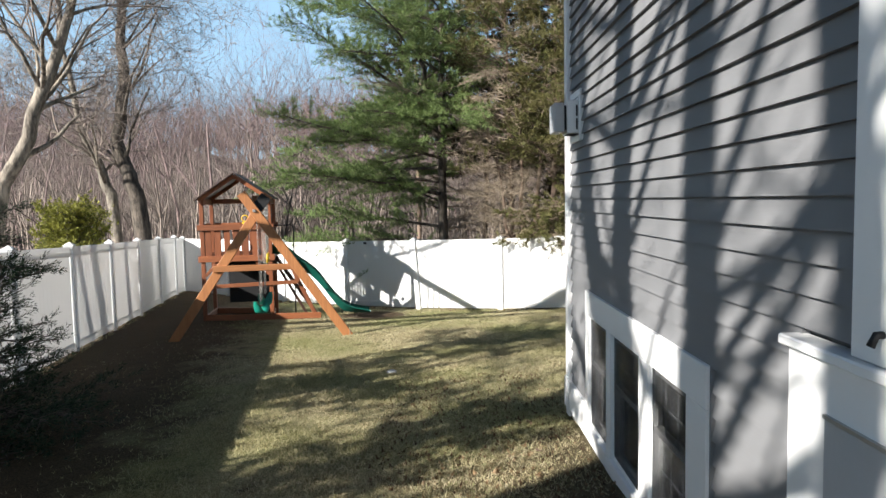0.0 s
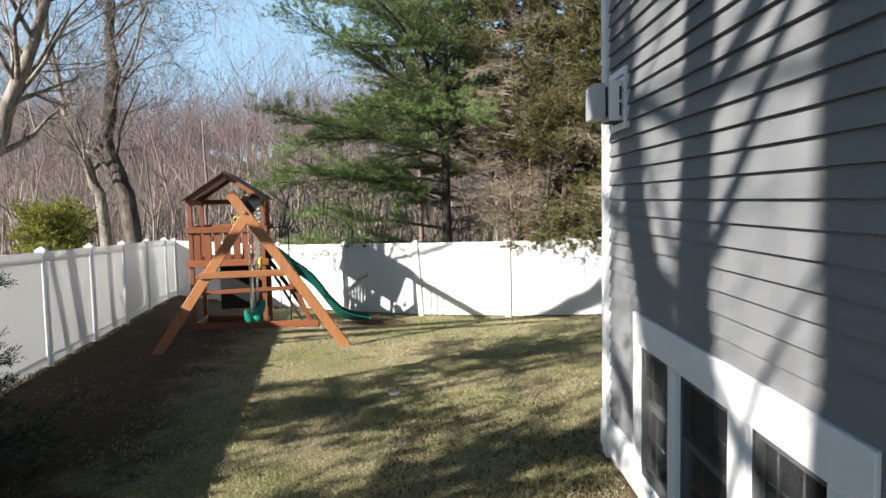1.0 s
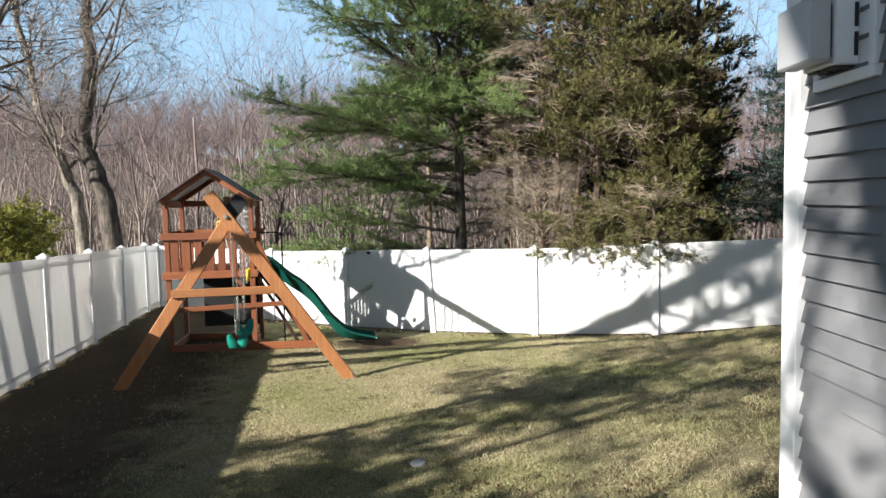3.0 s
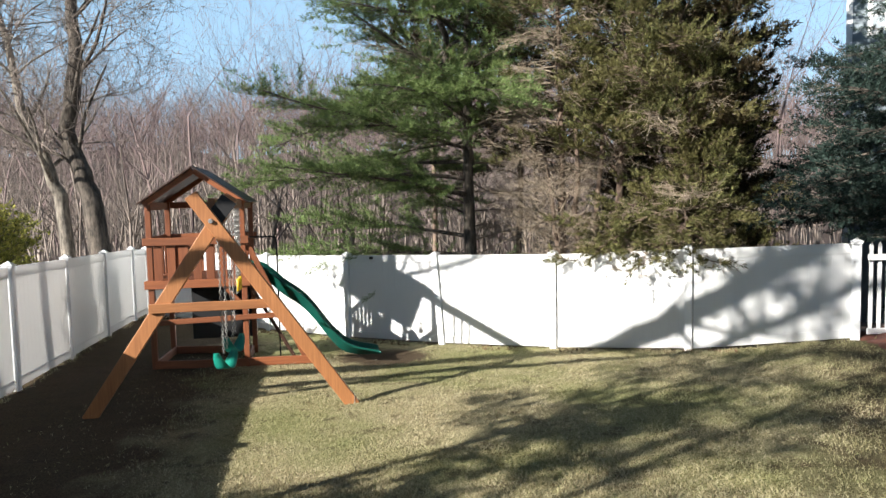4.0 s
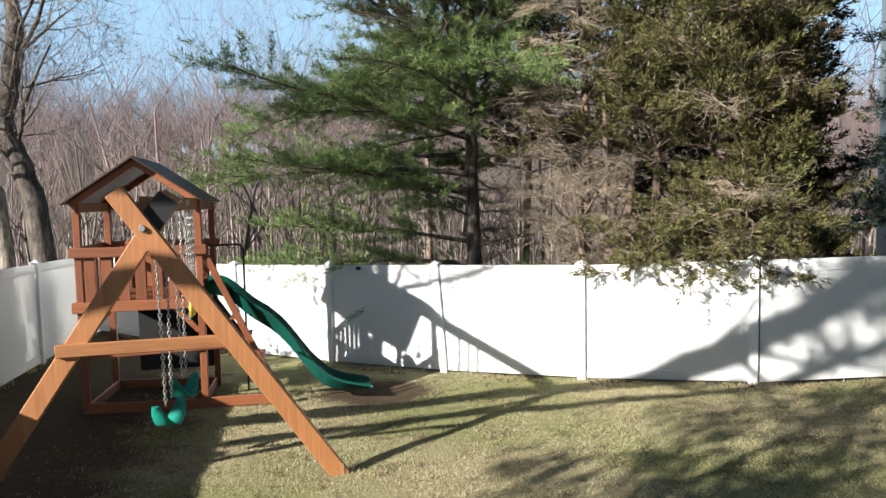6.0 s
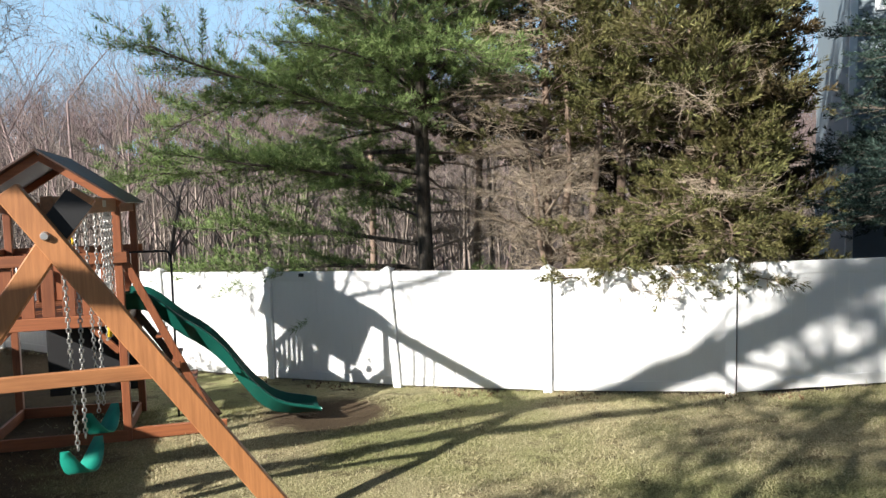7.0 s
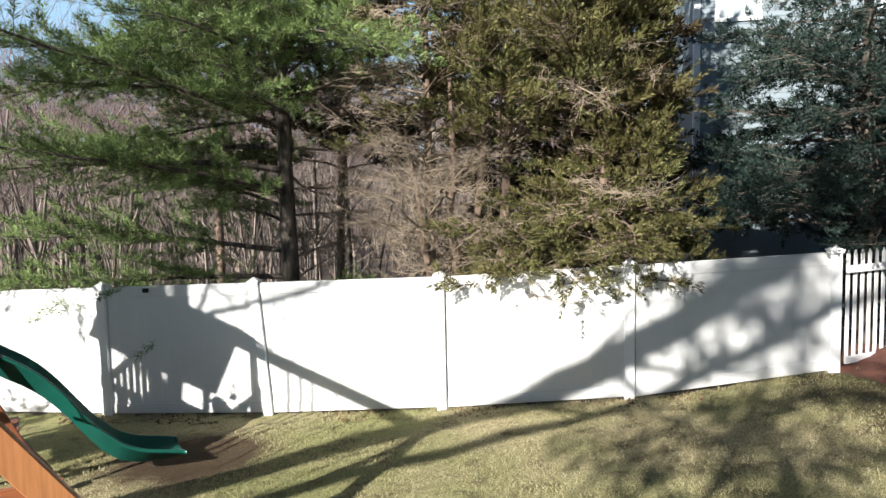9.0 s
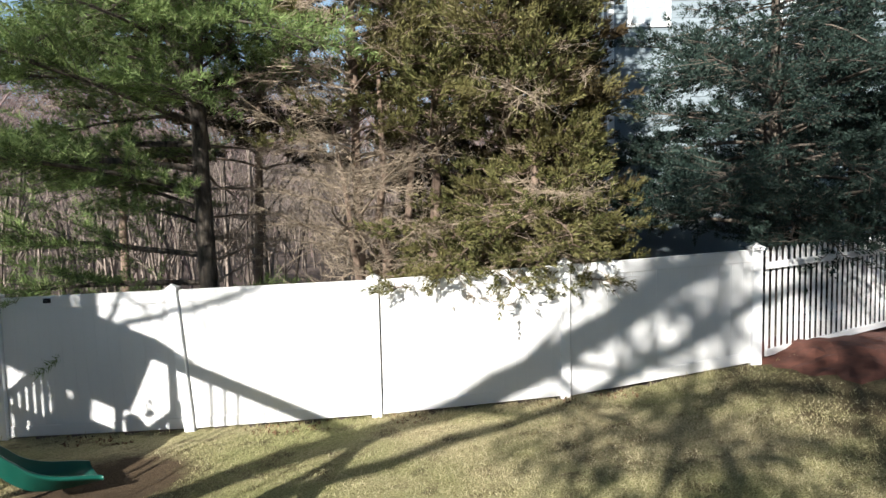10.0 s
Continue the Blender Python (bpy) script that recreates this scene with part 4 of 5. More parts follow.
def plumes(rng, at, way, size, count, length, width, splay):
    """Feathery sprays: blades set round short axes, like a bottle brush that narrows to its tip."""
    n = len(at)
    way = way / (np.linalg.norm(way, axis=1, keepdims=True) + 1e-9)
    u, a = rng.random((n, count, 1)), way[:, None]
    rad = rng.normal(0, 1, (n, count, 3))
    rad -= a * (rad * a).sum(2, keepdims=True)
    rad /= np.linalg.norm(rad, axis=2, keepdims=True) + 1e-9
    base = at[:, None] + a * size[:, None, None] * u + rad * 0.012
    d = a * (1 - splay) + rad * splay
    d /= np.linalg.norm(d, axis=2, keepdims=True) + 1e-9
    side = np.cross(d, rng.normal(0, 1, (n, count, 3)))
    side /= np.linalg.norm(side, axis=2, keepdims=True) + 1e-9
    L = length * rng.uniform(0.6, 1.25, (n, count, 1)) * (1 - 0.45 * u)
    v = np.stack((base - side * width / 2, base + side * width / 2, base + d * L), 2).reshape(-1, 3)
    return v, np.arange(len(v)).reshape(-1, 3)


def plumed(name, at, high, low, boughs, reach, seed, bark, leaf, label, radius=0.1, lift=0.3, droop=-0.03, inner=0.35, side=0.3, space=0.24, plume=(0.32, 44, 0.10, 0.016, 0.45), rise=0.5, dead=None, stems=(), lean=(0, 0), top=0.9):
    """An evergreen of sprays: reach(azimuth, height) gives each bough's length, dead(azimuth, height) its chance of being bare."""
    rng = np.random.default_rng(seed)
    z0 = ground_z(*at)
    tree = thing(name, label=label, category="tree")
    tr = [np.array((at[0] + lean[0] * t + 0.06 * math.sin(5 * t + seed), at[1] + lean[1] * t + 0.05 * math.cos(4 * t + seed), z0 - 0.2 + (high + 0.2) * t)) for t in np.linspace(0, 1, 16)]
    trunk = [(*a, radius * (1 - top * i / 15), *b, radius * (1 - top * (i + 1) / 15)) for i, (a, b) in enumerate(zip(tr, tr[1:]))]
    for (x0, y0, zb), (x1, y1, zt), r in stems:
        a, b, n = np.array((x0, y0, zb), float), np.array((x1, y1, zt), float), 7
        pts = [a + (b - a) * i / n + (rng.normal(0, 0.035, 3) if 0 < i < n else 0) for i in range(n + 1)]
        trunk += [(*p, r * (1 - 0.7 * i / n), *q, r * (1 - 0.7 * (i + 1) / n)) for i, (p, q) in enumerate(zip(pts, pts[1:]))]
    segs, bare, tips, ways, sizes = [], [], [], [], []
    for i in range(boughs):
        t = low + (0.985 - low) * (i + rng.uniform(-0.4, 0.4)) / boughs
        base = tr[0] + (tr[-1] - tr[0]) * min(max(t, 0.02), 0.985)
        az = i * 2.39996 + rng.uniform(-0.5, 0.5)
        L = reach(az, base[2] - z0) * rng.uniform(0.6, 1.15)
        if L < 0.15:
            continue
        gone = dead is not None and rng.random() < dead(az, base[2] - z0)
        into = bare if gone else segs
        d = np.array((math.cos(az), math.sin(az), lift + rng.normal(0, 0.2)))
        p, n, r = base.copy(), 8, 0.008 + 0.010 * L
        for s in range(n):
            d = d + np.array((rng.normal(0, 0.1), rng.normal(0, 0.1), droop + rng.normal(0, 0.05)))
            d /= np.linalg.norm(d)
            q = p + d * L / n
            into.append((*p, r * (1 - 0.8 * s / n), *q, r * (1 - 0.8 * (s + 1) / n)))
            f = (s + 0.5) / n
            if f > (0.1 if gone else inner):
                for _ in range(max(1, int(2 * L / n / space + rng.random()))):
                    w = np.cross(d, (0, 0, 1.0)) * rng.choice((-1, 1)) + d * rng.uniform(0.4, 1.3) + np.array((0, 0, rng.normal(0.05, 0.3)))
                    w /= np.linalg.norm(w) + 1e-9
                    tl = side * L * (1.15 - 0.75 * f) * rng.uniform(0.5, 1.25) + 0.12
                    a0 = p + (q - p) * rng.random()
                    e = a0 + w * tl
                    into.append((*a0, 0.006, *e, 0.002))
                    if gone:
                        for _ in range(4):
                            g = a0 + (e - a0) * rng.uniform(0.2, 0.9)
                            g1 = g + (w + rng.normal(0, 0.55, 3)) * tl * rng.uniform(0.3, 0.6)
                            into.append((*g, 0.004, *g1, 0.0015))
                            into.append((*(g + (g1 - g) * 0.5), 0.003, *(g + (g1 - g) * 0.5 + rng.normal(0, 0.09, 3)), 0.0012))
                        continue
                    for u in np.linspace(0.25, 1.0, max(1, int(tl / space))):
                        tips.append(a0 + (e - a0) * u)
                        ways.append(w + np.array((0, 0, rise)) + rng.normal(0, 0.3, 3))
                        sizes.append(plume[0] * rng.uniform(0.6, 1.25))
            p = q
        if not gone:
            tips.append(p)
            ways.append(d + np.array((0, 0, rise)))
            sizes.append(plume[0])
    v, f = limbs(trunk, 10)
    np_mesh("trunk", v, f, bark, tree, True)
    v, f = limbs(segs, 3)
    tagged(np_mesh("branchwork", v, f, bark, tree), kind="stuff")
    if bare:
        v, f = limbs(bare, 3)
        tagged(np_mesh("deadwood", v, f, DRY_TWIG, tree), kind="stuff")
    v, f = plumes(rng, np.array(tips), np.array(ways), np.array(sizes), *plume[1:])
    tagged(np_mesh("crown", v, f, leaf, tree), kind="stuff")


def pine_reach(az, z):
    """Long boughs away from the cedars, none low down in front of the trunk."""
    west, south = -math.cos(az), -math.sin(az)
    if z < 4.2 and south > 0.35 and west < 0.8:
        return 0.0
    full = 1.9 + 2.7 * max(0.0, west) ** 0.8 + 0.6 * max(0.0, south)
    return full * (1.0 if z < 8 else max(0.35, 1 - 0.16 * (z - 8)))


PINE_Z = ground_z(0.07, 20.2)
plumed("pine_tree", (0.07, 20.2), 12.0, 0.14, 125, pine_reach, 3, BARK_DARK, PINE_LEAF, "tall white pine with soft bright green needles behind the fence", 0.17, 0.16, -0.018, 0.17, 0.34, 0.135, (0.16, 20, 0.13, 0.0125, 0.5), 0.5,
       lambda az, z: 0.85 if math.cos(az) > 0.1 and z < 4.6 else 0.05, [((0.05, 20.2, PINE_Z + 3.9), (-1.0, 20.4, PINE_Z + 9.0), 0.12)])
CEDAR = "olive brown cedar with shredding bark leaning over the fence"
DARK_CEDAR = "brown green cedar behind the olive ones, coloured dark for shade"


def round_reach(r, tall):
    """A rounded crown that keeps short towards the bare stems low down on its west side."""
    return lambda az, z: r * (1 - 0.5 * max(0.0, z / tall) ** 1.5) * (1 + 0.12 * math.sin(3 * az + r)) * (0.5 if z < 3.5 and math.cos(az) < -0.1 else 1.0)


CZ = ground_z(1.9, 18.3)
plumed("cedar_tree", (1.95, 18.4), 9.5, 0.17, 190, lambda az, z: (1.75 if z > 3.2 or math.cos(az) < 0.2 else 0.9) * (1 - 0.04 * z), 11, BARK_RED, CEDAR_LEAF, "half-bare cedar with tan dead twigs and several pale stems", 0.10, 0.45, -0.05, 0.35, 0.32, 0.17, (0.28, 36, 0.105, 0.019, 0.42), 0.6,
       lambda az, z: 0.93 if z < 3.6 else 0.75 if math.cos(az) < 0.35 and z < 6.5 else 0.15,
       [((2.2, 18.2, CZ - 0.1), (2.05, 18.0, CZ + 4.6), 0.10), ((2.45, 18.15, CZ - 0.1), (2.6, 17.95, CZ + 5.4), 0.09), ((2.02, 18.25, CZ - 0.1), (1.45, 18.3, CZ + 3.9), 0.075), ((2.7, 18.05, CZ - 0.1), (3.0, 18.0, CZ + 4.5), 0.06)], (-0.35, -0.2))
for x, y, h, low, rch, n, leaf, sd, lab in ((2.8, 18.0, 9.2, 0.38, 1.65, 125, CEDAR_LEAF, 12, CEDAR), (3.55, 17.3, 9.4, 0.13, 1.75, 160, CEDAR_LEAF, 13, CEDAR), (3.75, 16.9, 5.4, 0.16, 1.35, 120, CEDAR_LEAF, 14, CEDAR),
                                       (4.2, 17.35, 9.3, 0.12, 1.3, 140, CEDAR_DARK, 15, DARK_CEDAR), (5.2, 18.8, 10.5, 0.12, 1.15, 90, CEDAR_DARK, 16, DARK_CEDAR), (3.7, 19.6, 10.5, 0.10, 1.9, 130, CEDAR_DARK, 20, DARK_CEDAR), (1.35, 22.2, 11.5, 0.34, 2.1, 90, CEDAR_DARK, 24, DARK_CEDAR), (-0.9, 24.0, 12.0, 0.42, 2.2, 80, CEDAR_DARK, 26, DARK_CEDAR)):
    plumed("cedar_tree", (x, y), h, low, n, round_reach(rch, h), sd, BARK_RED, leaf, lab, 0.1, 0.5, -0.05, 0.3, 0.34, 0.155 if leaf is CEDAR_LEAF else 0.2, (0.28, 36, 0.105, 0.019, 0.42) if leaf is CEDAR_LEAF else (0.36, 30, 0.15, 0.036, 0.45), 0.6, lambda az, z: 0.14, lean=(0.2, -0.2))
for x, y, h, sd in ((2.5, 17.05, 2.5, 17), (3.05, 16.7, 2.7, 19), (3.65, 16.25, 2.7, 25)):
    plumed("cedar_tree", (x, y), h, 0.60, 34, lambda az, z: 1.05 if math.sin(az) < 0.3 else 0.8, sd, BARK_RED, CEDAR_LEAF, "low cedar trailing its sprays over the fence top", 0.045, 0.20, -0.05, 0.3, 0.32, 0.15, (0.24, 34, 0.095, 0.018, 0.42), 0.1, lambda az, z: 0.2)
plumed("spruce_tree", (8.0, 15.95), 8.6, 0.23, 170, lambda az, z: min(3.2, 0.1 + 0.27 * max(0.0, 8.4 - z) ** 1.5), 21, BARK_DARK, SPRUCE_LEAF, "blue green spruce beside the neighbour's house", 0.15, 0.14, -0.035, 0.22, 0.30, 0.15, (0.24, 26, 0.085, 0.020, 0.5), 0.15)
plumed("spruce_tree", (10.9, 16.3), 10.0, 0.07, 130, lambda az, z: 2.9 * max(0.25, 1 - z / 12.5), 22, BARK_DARK, SPRUCE_LEAF, "dark blue green spruce behind the picket fence", 0.15, 0.14, -0.035, 0.15, 0.30, 0.19, (0.30, 26, 0.12, 0.032, 0.5), 0.15)
plumed("evergreen_shrub", (-4.55, 6.5), 2.15, 0.02, 90, lambda az, z: 1.15 - 0.3 * z, 31, BARK_DARK, YEW_LEAF, "dark evergreen shrub in the shade of the fence", 0.04, 0.5, -0.04, 0.15, 0.32, 0.12, (0.16, 22, 0.06, 0.009, 0.42), 0.25)
evergreen("rhododendron_bush", (-8.85, 16.4), 2.55, 0.03, 1.15, 32, BARK_DARK, BUSH_LEAF, "yellow green leafy bush behind the side fence", 0.05, 16, 7, -0.02, 0.7, (6, 0.10, 0.03, 0.8), 0.12, top=0.6)
evergreen("rhododendron_bush", (-9.7, 18.2), 2.3, 0.03, 1.2, 33, BARK_DARK, BUSH_LEAF, "yellow green leafy bush behind the side fence", 0.05, 14, 7, -0.02, 0.7, (6, 0.10, 0.03, 0.8), 0.14, top=0.6)

bare_tree("maple_tree", [(-9.7, 14.0, -0.6), (-8.88, 14.07, 2.71), (-8.28, 14.17, 4.19), (-7.79, 14.26, 5.45), (-7.43, 14.34, 6.47), (-6.9, 14.5, 8.6)], 0.175, 0.06, 41, BARK_GREY, "leaning pale-barked bare maple beyond the side fence", 19, 2.3, 3, (5, 8))
bare_tree("oak_tree", [(-10.4, 24.3, -0.9), (-10.73, 24.37, 2.35), (-11.05, 24.44, 3.35), (-11.49, 24.53, 4.56), (-11.15, 24.67, 6.54), (-11.28, 24.8, 8.34), (-11.2, 24.9, 9.6), (-11.0, 25.0, 12.5)], 0.31, 0.10, 42, BARK_DARK, "bare dark-trunked oak behind the corner of the fence", 20, 3.0, 3, (5, 8))
bare_tree("maple_tree", [(-11.3, 24.4, -0.9), (-11.73, 24.39, 2.67), (-12.1, 24.47, 3.77), (-12.78, 24.58, 5.28), (-13.3, 24.7, 8.0), (-13.4, 24.8, 11.0)], 0.21, 0.06, 43, BARK_GREY, "slender leaning bare maple behind the fence", 16, 2.6, 3, (4, 7))
bare_tree("oak_tree", [(-15.5, 23.0, -1.0), (-14.6, 22.0, 2.0), (-15.5, 22.0, 3.2), (-17.0, 22.0, 5.0)], 0.22, 0.12, 44, BARK_DARK, "dark crooked bare oak in the wood edge", 8, 2.5, 2, (3, 6))
for x, y, h, sd in ((7.3, 24.3, 8.5, 45), (9.4, 28.5, 10.0, 46), (6.3, 30.0, 9.5, 47)):
    bare_tree("maple_tree", upright(x, y, h, (0.4, 0.2)), 0.13, 0.05, sd, BARK_GREY, "slender bare maple beside the neighbour's house", 16, 2.4, 2, (5, 8), low=0.25)
# trees beyond the side fence, towards the sun
SUNWARD = "bare oak beyond the side fence"
bare_tree("oak_tree", upright(-6.1, -0.95, 9.5), 0.32, 0.14, 51, BARK_DARK, SUNWARD, 13, 3.6, 3, (3, 6), low=0.5)
bare_tree("oak_tree", [(-6.5, -0.6, -0.3), (-6.4, -0.7, 4.0), (-6.3, -0.8, 5.9), (-6.7, -0.35, 7.2), (-7.0, 0.05, 8.6), (-7.2, 0.25, 10.0)], 0.24, 0.16, 58, BARK_DARK, "crooked second oak stem beyond the side fence", 15, 2.6, 3, (4, 7), low=0.62)
bare_tree("oak_tree", upright(-7.3, -3.1, 11.0), 0.32, 0.12, 52, BARK_DARK, SUNWARD, 14, 4.0, 2, (3, 6), low=0.5)
bare_tree("maple_tree", upright(-5.5, -2.9, 9.5, (0.3, 0.1)), 0.20, 0.09, 53, BARK_GREY, "bare maple beyond the side fence", 14, 3.6, 2, (3, 6), low=0.45)
LEAN = [(-9.3, 12.3, -0.5), (-8.93, 11.1, 3.24), (-8.26, 10.17, 4.8), (-7.7, 9.05, 6.0), (-7.4, 7.5, 7.6), (-7.2, 5.95, 9.15)]
bare_tree("maple_tree", LEAN, 0.23, 0.17, 54, BARK_GREY, "bare maple leaning along the side fence", 9, 1.8, 2, (4, 7), low=0.66)
bare_tree("maple_tree", [(x + 0.2, y - 0.85, z) for x, y, z in LEAN], 0.13, 0.08, 57, BARK_GREY, "slender bare maple leaning along the side fence", 7, 1.5, 2, (4, 7), low=0.7)
bare_tree("oak_tree", upright(-10.6, -1.8, 11.0), 0.22, 0.10, 56, BARK_DARK, SUNWARD, 14, 3.2, 2, (4, 7), low=0.4)
for x, y, h, rch, sd in ((-9.2, 2.5, 13.5, 2.3, 61), (-8.3, 5.3, 11.5, 2.0, 62), (-7.0, 0.6, 6.0, 1.5, 63)):
    evergreen("cedar_tree", (x, y), h, 0.12, rch, sd, BARK_RED, CEDAR_DARK, "dark cedar beyond the side fence", 0.1, 17, 5, -0.02, 0.35, (7, 0.13, 0.045, 0.8), 0.2, gap=0.26, top=0.5, clump=0.1, puff=0.09)

# the far wood: many slender bare trees in one mesh
def wood(seed, count, depth, near, far, power, material, kids, sizes, label):
    rng = np.random.default_rng(seed)
    forms = []
    for k in range(12):
        out = []
        grow(np.random.default_rng(200 + 31 * seed + k), (0, 0, -0.3), (rng.normal(0, 0.05), rng.normal(0, 0.05), 1), rng.uniform(8.0, 11.0), rng.uniform(0.10, 0.19), depth, out, 0.55, 0.045, kids, 0.10, (1, 2, 3, 5, 5))
        forms.append(np.array(out))
    V, F, base, made = [], [], 0, 0
    while made < count:
        y = near + (far - near) * rng.random() ** power
        x = rng.uniform(-0.95, 0.70) * (y + 4) - 2
        along = (x - BACK0.x) * -nb.x + (y - BACK0.y) * -nb.y
        if along < 5 or (x > 4 and y < 36):
            continue
        s = forms[rng.integers(len(forms))].copy()
        a, sc = rng.uniform(0, math.tau), rng.uniform(*sizes)
        c, d, g = math.cos(a) * sc, math.sin(a) * sc, ground_z(x, y)
        for o in (0, 4):
            px, py = s[:, o].copy(), s[:, o + 1].copy()
            s[:, o], s[:, o + 1], s[:, o + 2] = x + c * px - d * py, y + d * px + c * py, s[:, o + 2] * sc + g
            s[:, o + 3] = s[:, o + 3] * sc
        v, f = limbs(s, 3)
        V.append(v)
        F.append(f + base)
        base += len(v)
        made += 1
    tagged(np_mesh("bare_wood", np.concatenate(V), np.concatenate(F), material), label, "woods", kind="stuff")
    return base


wood(1, 190, 3, 25, 75, 1.2, TWIG, (4, 7), (0.40, 0.72), "pale grey bare trees standing close behind the fence")
wood(2, 170, 3, 35, 110, 1.2, TWIG_RED, (4, 7), (0.55, 0.95), "reddish bare tree tops in the middle wood")
wood(3, 600, 2, 60, 290, 0.8, TWIG_RED, (5, 8), (0.95, 1.6), "hazy bare wood climbing the far hill")
wood(5, 1300, 1, 120, 285, 0.7, TWIG_RED, (16, 24), (1.1, 1.7), "hazy bare wood along the ridge of the hill")
wood(4, 1300, 1, 24, 85, 1.0, TWIG, (6, 11), (0.2, 0.6), "thin saplings and undergrowth behind the fence")

# ---- neighbour's house ----
n_at, n_turn = (9.0, 20.7), -31.0
nh = thing("neighbour_house", (n_at[0], n_at[1], 0), n_turn, "pale blue clapboard house with white window casings", "house")
nz = ground_z(*n_at) - 0.5
part("wall", boxes(((0.0, 0.03, nz), (9.0, 7.0, 8.6))), BLUE_SIDING, nh)
part("corner_board", boxes(((-0.03, -0.01, nz), (0.1, 0.12, 8.6))), TRIM, nh)
bm = bmesh.new()
rv = [bm.verts.new(v) for v in ((-0.4, -0.4, 8.6), (9.4, -0.4, 8.6), (-0.4, 3.5, 11.2), (9.4, 3.5, 11.2), (-0.4, 7.4, 8.6), (9.4, 7.4, 8.6))]
for f in ((0, 1, 3, 2), (2, 3, 5, 4), (0, 4, 5, 1), (0, 2, 4), (1, 5, 3)):
    bm.faces.new([rv[i] for i in f])
part("roof", bm, ROOF, nh)
for i in range(72):
    z = nz + 0.2 + i * 0.124
    bm = bmesh.new()
    prof = ((-0.004, z), (0.014, z + 0.134), (0.03, z + 0.134), (0.03, z))
    a = [bm.verts.new((0.1, y, zz)) for y, zz in prof]
    b = [bm.verts.new((9.0, y, zz)) for y, zz in prof]
    for k in range(4):
        bm.faces.new((b[k], b[(k + 1) % 4], a[(k + 1) % 4], a[k]))
    part("clapboard", bm, BLUE_SIDING, nh)
for x0 in (0.5, 3.8):
    w = thing("window", (0, 0, 0))
    w.parent = nh
    part("window_frame", boxes(((x0 - 0.1, -0.03, 5.99), (x0, 0.02, 7.6)), ((x0 + 0.75, -0.03, 5.99), (x0 + 0.85, 0.02, 7.6)), ((x0, -0.03, 7.5), (x0 + 0.75, 0.02, 7.6)), ((x0 - 0.1, -0.05, 5.92), (x0 + 0.85, 0.02, 6.0))), TRIM, w)
    part("pane", boxes(((x0, -0.012, 6.0), (x0 + 0.75, -0.008, 7.5))), mat_plain("pale_blind_glass", (0.30, 0.34, 0.36), 0.08, vary=0.1), w)
    part("sash", boxes(*[((x0 + 0.75 * k / 3 - 0.01, -0.02, 6.0), (x0 + 0.75 * k / 3 + 0.01, -0.005, 7.5)) for k in (1, 2)], *[((x0, -0.02, 6.0 + 1.49 * k / 4 - 0.012), (x0 + 0.75, -0.004, 6.0 + 1.49 * k / 4 + 0.012)) for k in (1, 2, 3)]), TRIM, w)

# ---- picket fence and mulch ----
pa, pb = Vector((5.75, 14.55, 0)), Vector((11.2, 14.75, 0))
picket_fence = thing("picket_fence", label="white picket fence with narrow pointed pickets", category="fence")
n = int((pb - pa).length / 0.132)
for i in range(n):
    q = pa.lerp(pb, (i + 0.5) / n)
    z = 0.12 + 0.02 * i / n
    bm = boxes(((-0.027, -0.007, 0.06), (0.027, 0.007, 1.40)))
    v0 = [bm.verts.new(c) for c in ((-0.027, -0.007, 1.40), (0.027, -0.007, 1.40), (0, -0.007, 1.45), (-0.027, 0.007, 1.40), (0.027, 0.007, 1.40), (0, 0.007, 1.45))]
    for f in ((0, 1, 2), (3, 5, 4), (0, 2, 5, 3), (1, 4, 5, 2)):
        bm.faces.new([v0[k] for k in f])
    pk = part("picket", bm, TRIM, picket_fence)
    pk.location = (q.x, q.y, z)
for h in (0.10, 1.22):
    part("rail", plank((pa.x, pa.y - 0.032, 0.12 + h), (pb.x, pb.y - 0.032, 0.14 + h), 0.09, 0.036), TRIM, picket_fence)

bm = bmesh.new()
mrng = np.random.default_rng(9)
rowsm = []
for i in range(36):
    x = 5.55 + i * 0.16
    row = []
    for j in range(15):
        y = 13.0 + j * 0.14 + 0.05 * (i < 4) * (4 - i)
        edge = min(1.0, (i + 0.3) / 6, (j + 0.0) / 4)
        row.append(bm.verts.new((x, y, ground_z(x, y) - 0.03 + 0.19 * edge + (mrng.normal(0, 0.014) if 0 < edge else 0))))
    rowsm.append(row)
for A, B in zip(rowsm, rowsm[1:]):
    for k in range(14):
        bm.faces.new((A[k], B[k], B[k + 1], A[k + 1]))
tagged(link_mesh("mulch_bed", bm, MULCH), "raised bed of red brown bark mulch before the picket fence", "mulch bed", kind="structure")

bm = bmesh.new()
bmesh.ops.create_cone(bm, cap_ends=True, segments=28, radius1=0.072, radius2=0.062, depth=0.02)
bmesh.ops.bevel(bm, geom=bm.edges[:], offset=0.006, segments=2, affect="EDGES")
# grey in place of white: the shadow over the disc is in its colour
disc = link_mesh("flying_disc", bm, PANEL_GREY)
disc.matrix_world = pose(-0.71, 9.0, ground_z(-0.71, 9.0) + 0.02, 3, 2, 0)
tagged(disc, "white plastic flying disc lying on the lawn, greyed for shade", "toy disc")


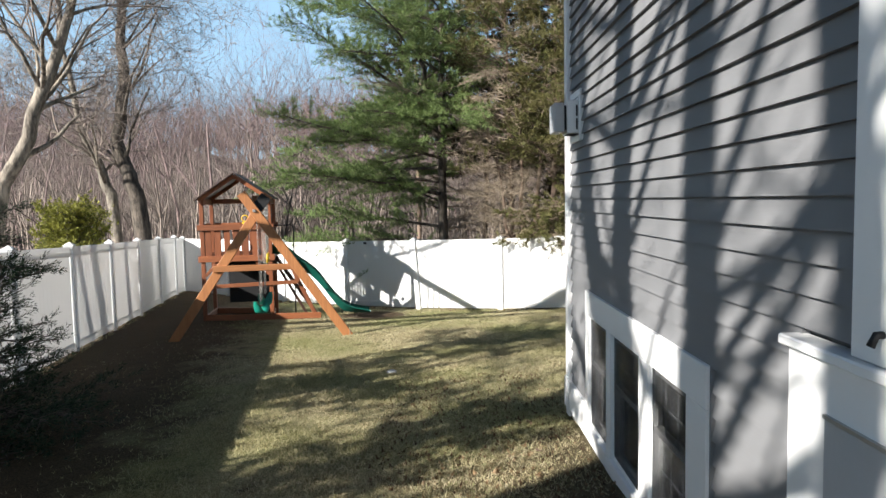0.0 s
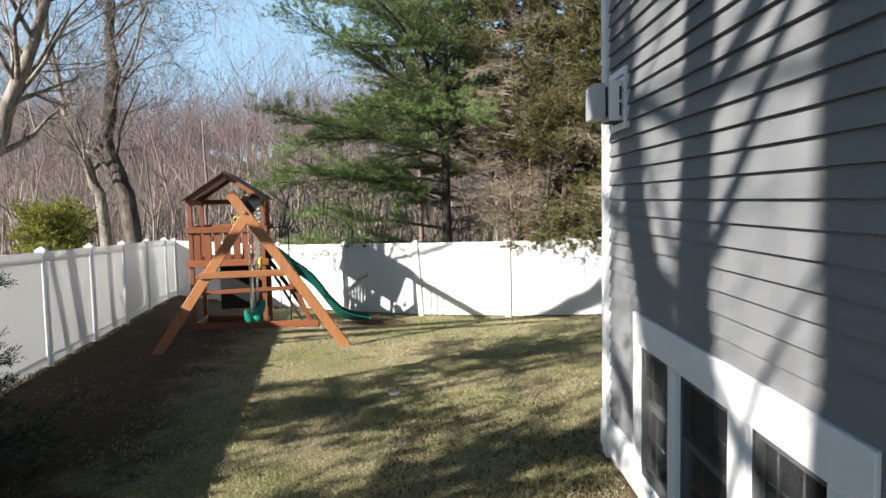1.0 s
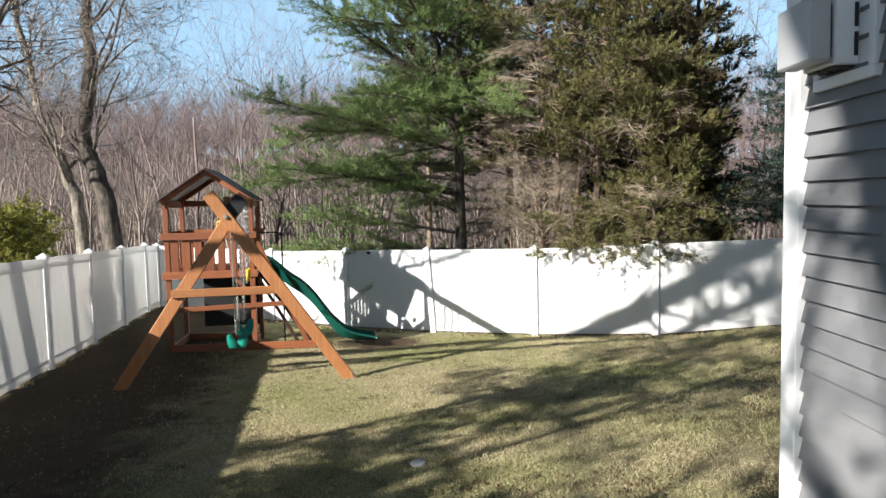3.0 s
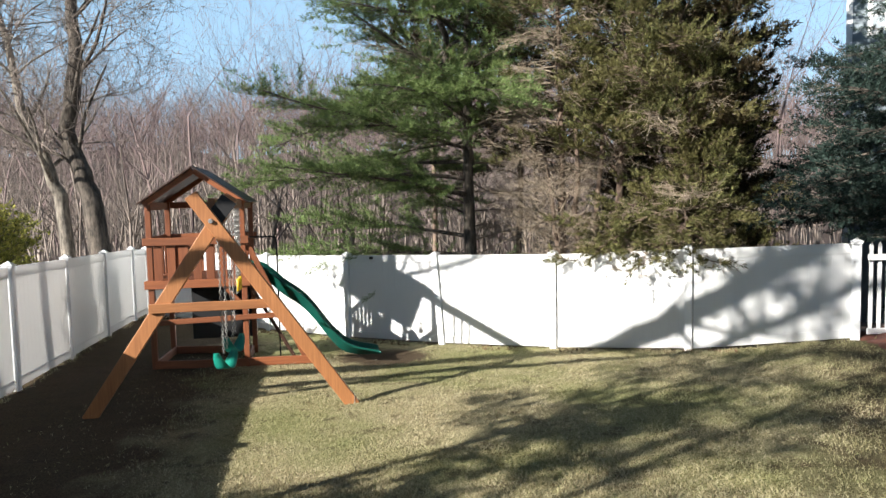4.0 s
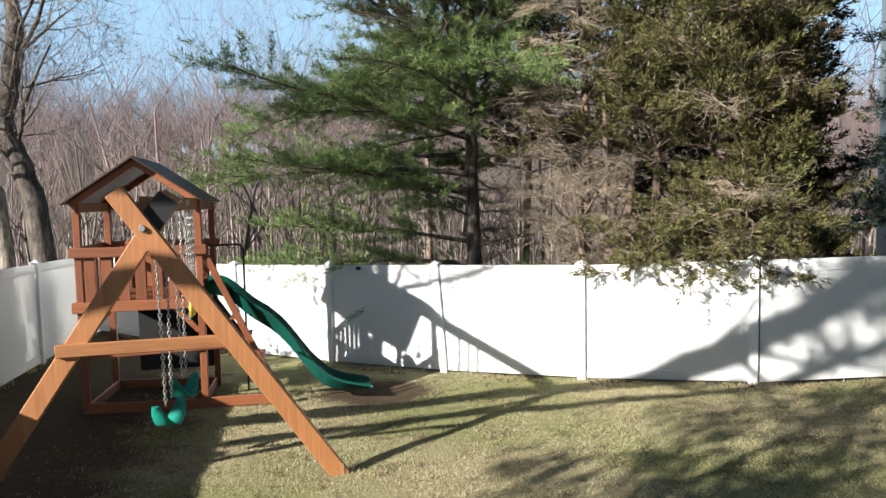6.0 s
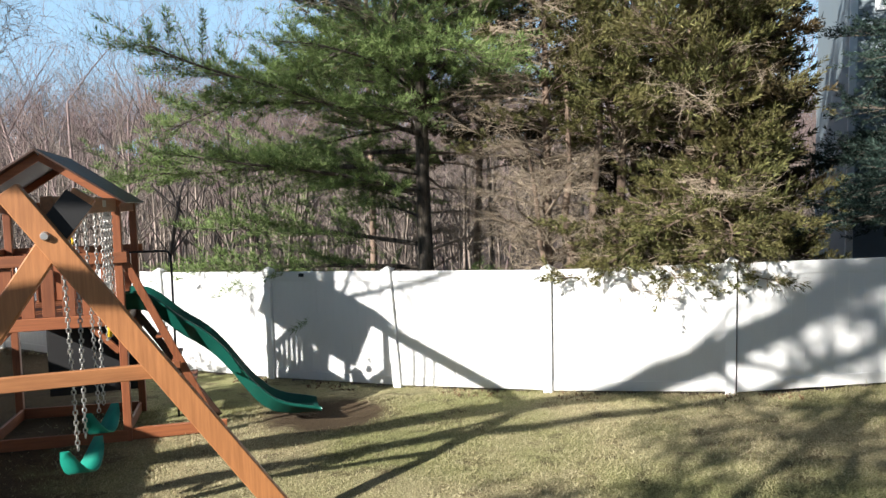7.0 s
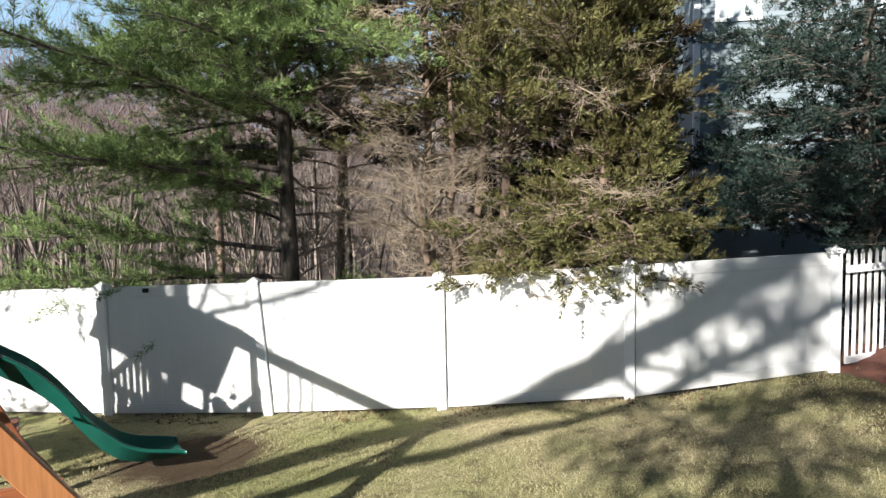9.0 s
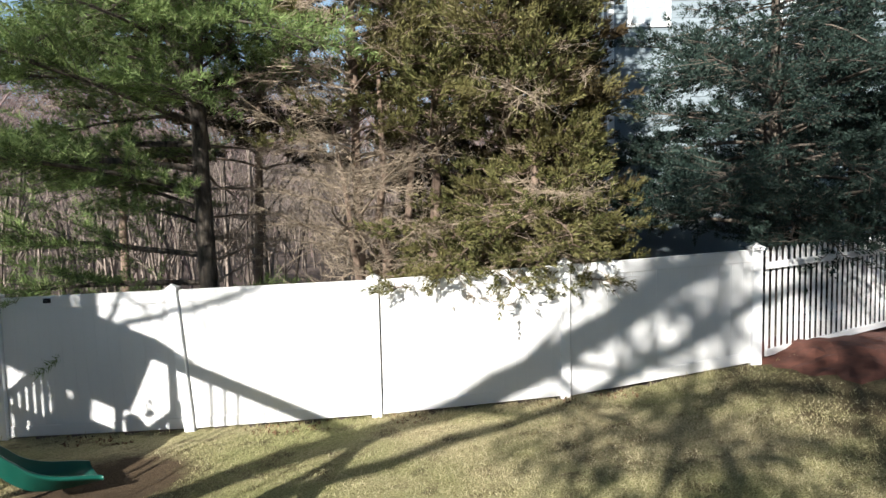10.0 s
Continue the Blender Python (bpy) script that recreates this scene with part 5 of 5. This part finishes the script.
def scatter(name, seed, count, x0, x1, y0, y1, length, width, material, label, spread=0.55, where=None, category="grass"):
    rng = np.random.default_rng(seed)
    x, y = rng.uniform(x0, x1, count), rng.uniform(y0, y1, count)
    ok = ((x - BACK0.x) * -nb.x + (y - BACK0.y) * -nb.y < -0.03) & ((x - CORNER.x) * nl.x + (y - CORNER.y) * nl.y > 0.05) & ~((x > 1.1) & (y < 6.35))
    if where is not None:
        ok &= where(x, y, rng)
    x, y = x[ok], y[ok]
    at = np.stack((x, y, lie(x, y)), -1)
    way = np.tile((0.0, 0.0, 1.0), (len(x), 1))
    v, f = blades(rng, at, way, 2, length, width, spread)
    tagged(np_mesh(name, v, f, material), label, category, kind="stuff")


def grown(x, y, r):
    """Grass is thin on the trodden, shade-darkened earth and by the house foot."""
    return (np.hypot(x + 1.75, y - 16.75) > 0.75 + 0.3 * r.random(len(x))) & (r.random(len(x)) < np.clip((x + 0.18 * (y - 10) + 4.0) / 1.5, 0.05, 1)) & (r.random(len(x)) < np.clip((1.6 - (x - 0.5 * (y - 5.0))) / 1.2, 0.12, 1))


scatter("lawn_grass", 71, 130000, -5.5, 5.5, 4.2, 17.5, 0.04, 0.007, STRAW, "short dry straw coloured grass blades", 0.9, grown)
scatter("lawn_grass", 72, 70000, -2.5, 2.0, 4.0, 11.0, 0.036, 0.006, STRAW, "short dry straw coloured grass blades", 0.9, grown)
scatter("fence_tufts", 73, 60000, -8.8, 6.0, 8.0, 23.5, 0.085, 0.010, STRAW, "uneven grass tufts along the fence foot", 0.5, lambda x, y, r: (((x - BACK0.x) * -nb.x + (y - BACK0.y) * -nb.y > -0.16) | ((x - CORNER.x) * nl.x + (y - CORNER.y) * nl.y < 0.18)) & (np.sin(7 * x + 5 * y) + np.sin(13 * x - 3 * y) > -0.4))
scatter("fallen_leaf", 74, 26000, -8.8, 6.0, 8.0, 23.5, 0.05, 0.035, DEAD_LEAF, "brown fallen leaves along the fence foot", 2.5, lambda x, y, r: ((x - BACK0.x) * -nb.x + (y - BACK0.y) * -nb.y > -0.5) & (np.sin(2.1 * x) + np.sin(3.7 * x + 1) > 0.2), "leaves")
scatter("fallen_leaf", 75, 1500, -0.6, 1.15, 3.8, 8.5, 0.04, 0.028, DEAD_LEAF, "brown fallen leaves by the house foot", 2.5, None, "leaves")

bm = boxes(((-0.045, -0.03, -0.03), (0.045, 0.0, 0.03)), ((-0.02, -0.06, -0.012), (0.02, -0.03, 0.012)), bevel=0.006)
clip = link_mesh("fence_clip", bm, BLACK)
clip.matrix_world = pose(-2.16, 19.08, 1.11, 0, 0, -30.4)
tagged(clip, "small black clip fixed on the white fence", "clip")
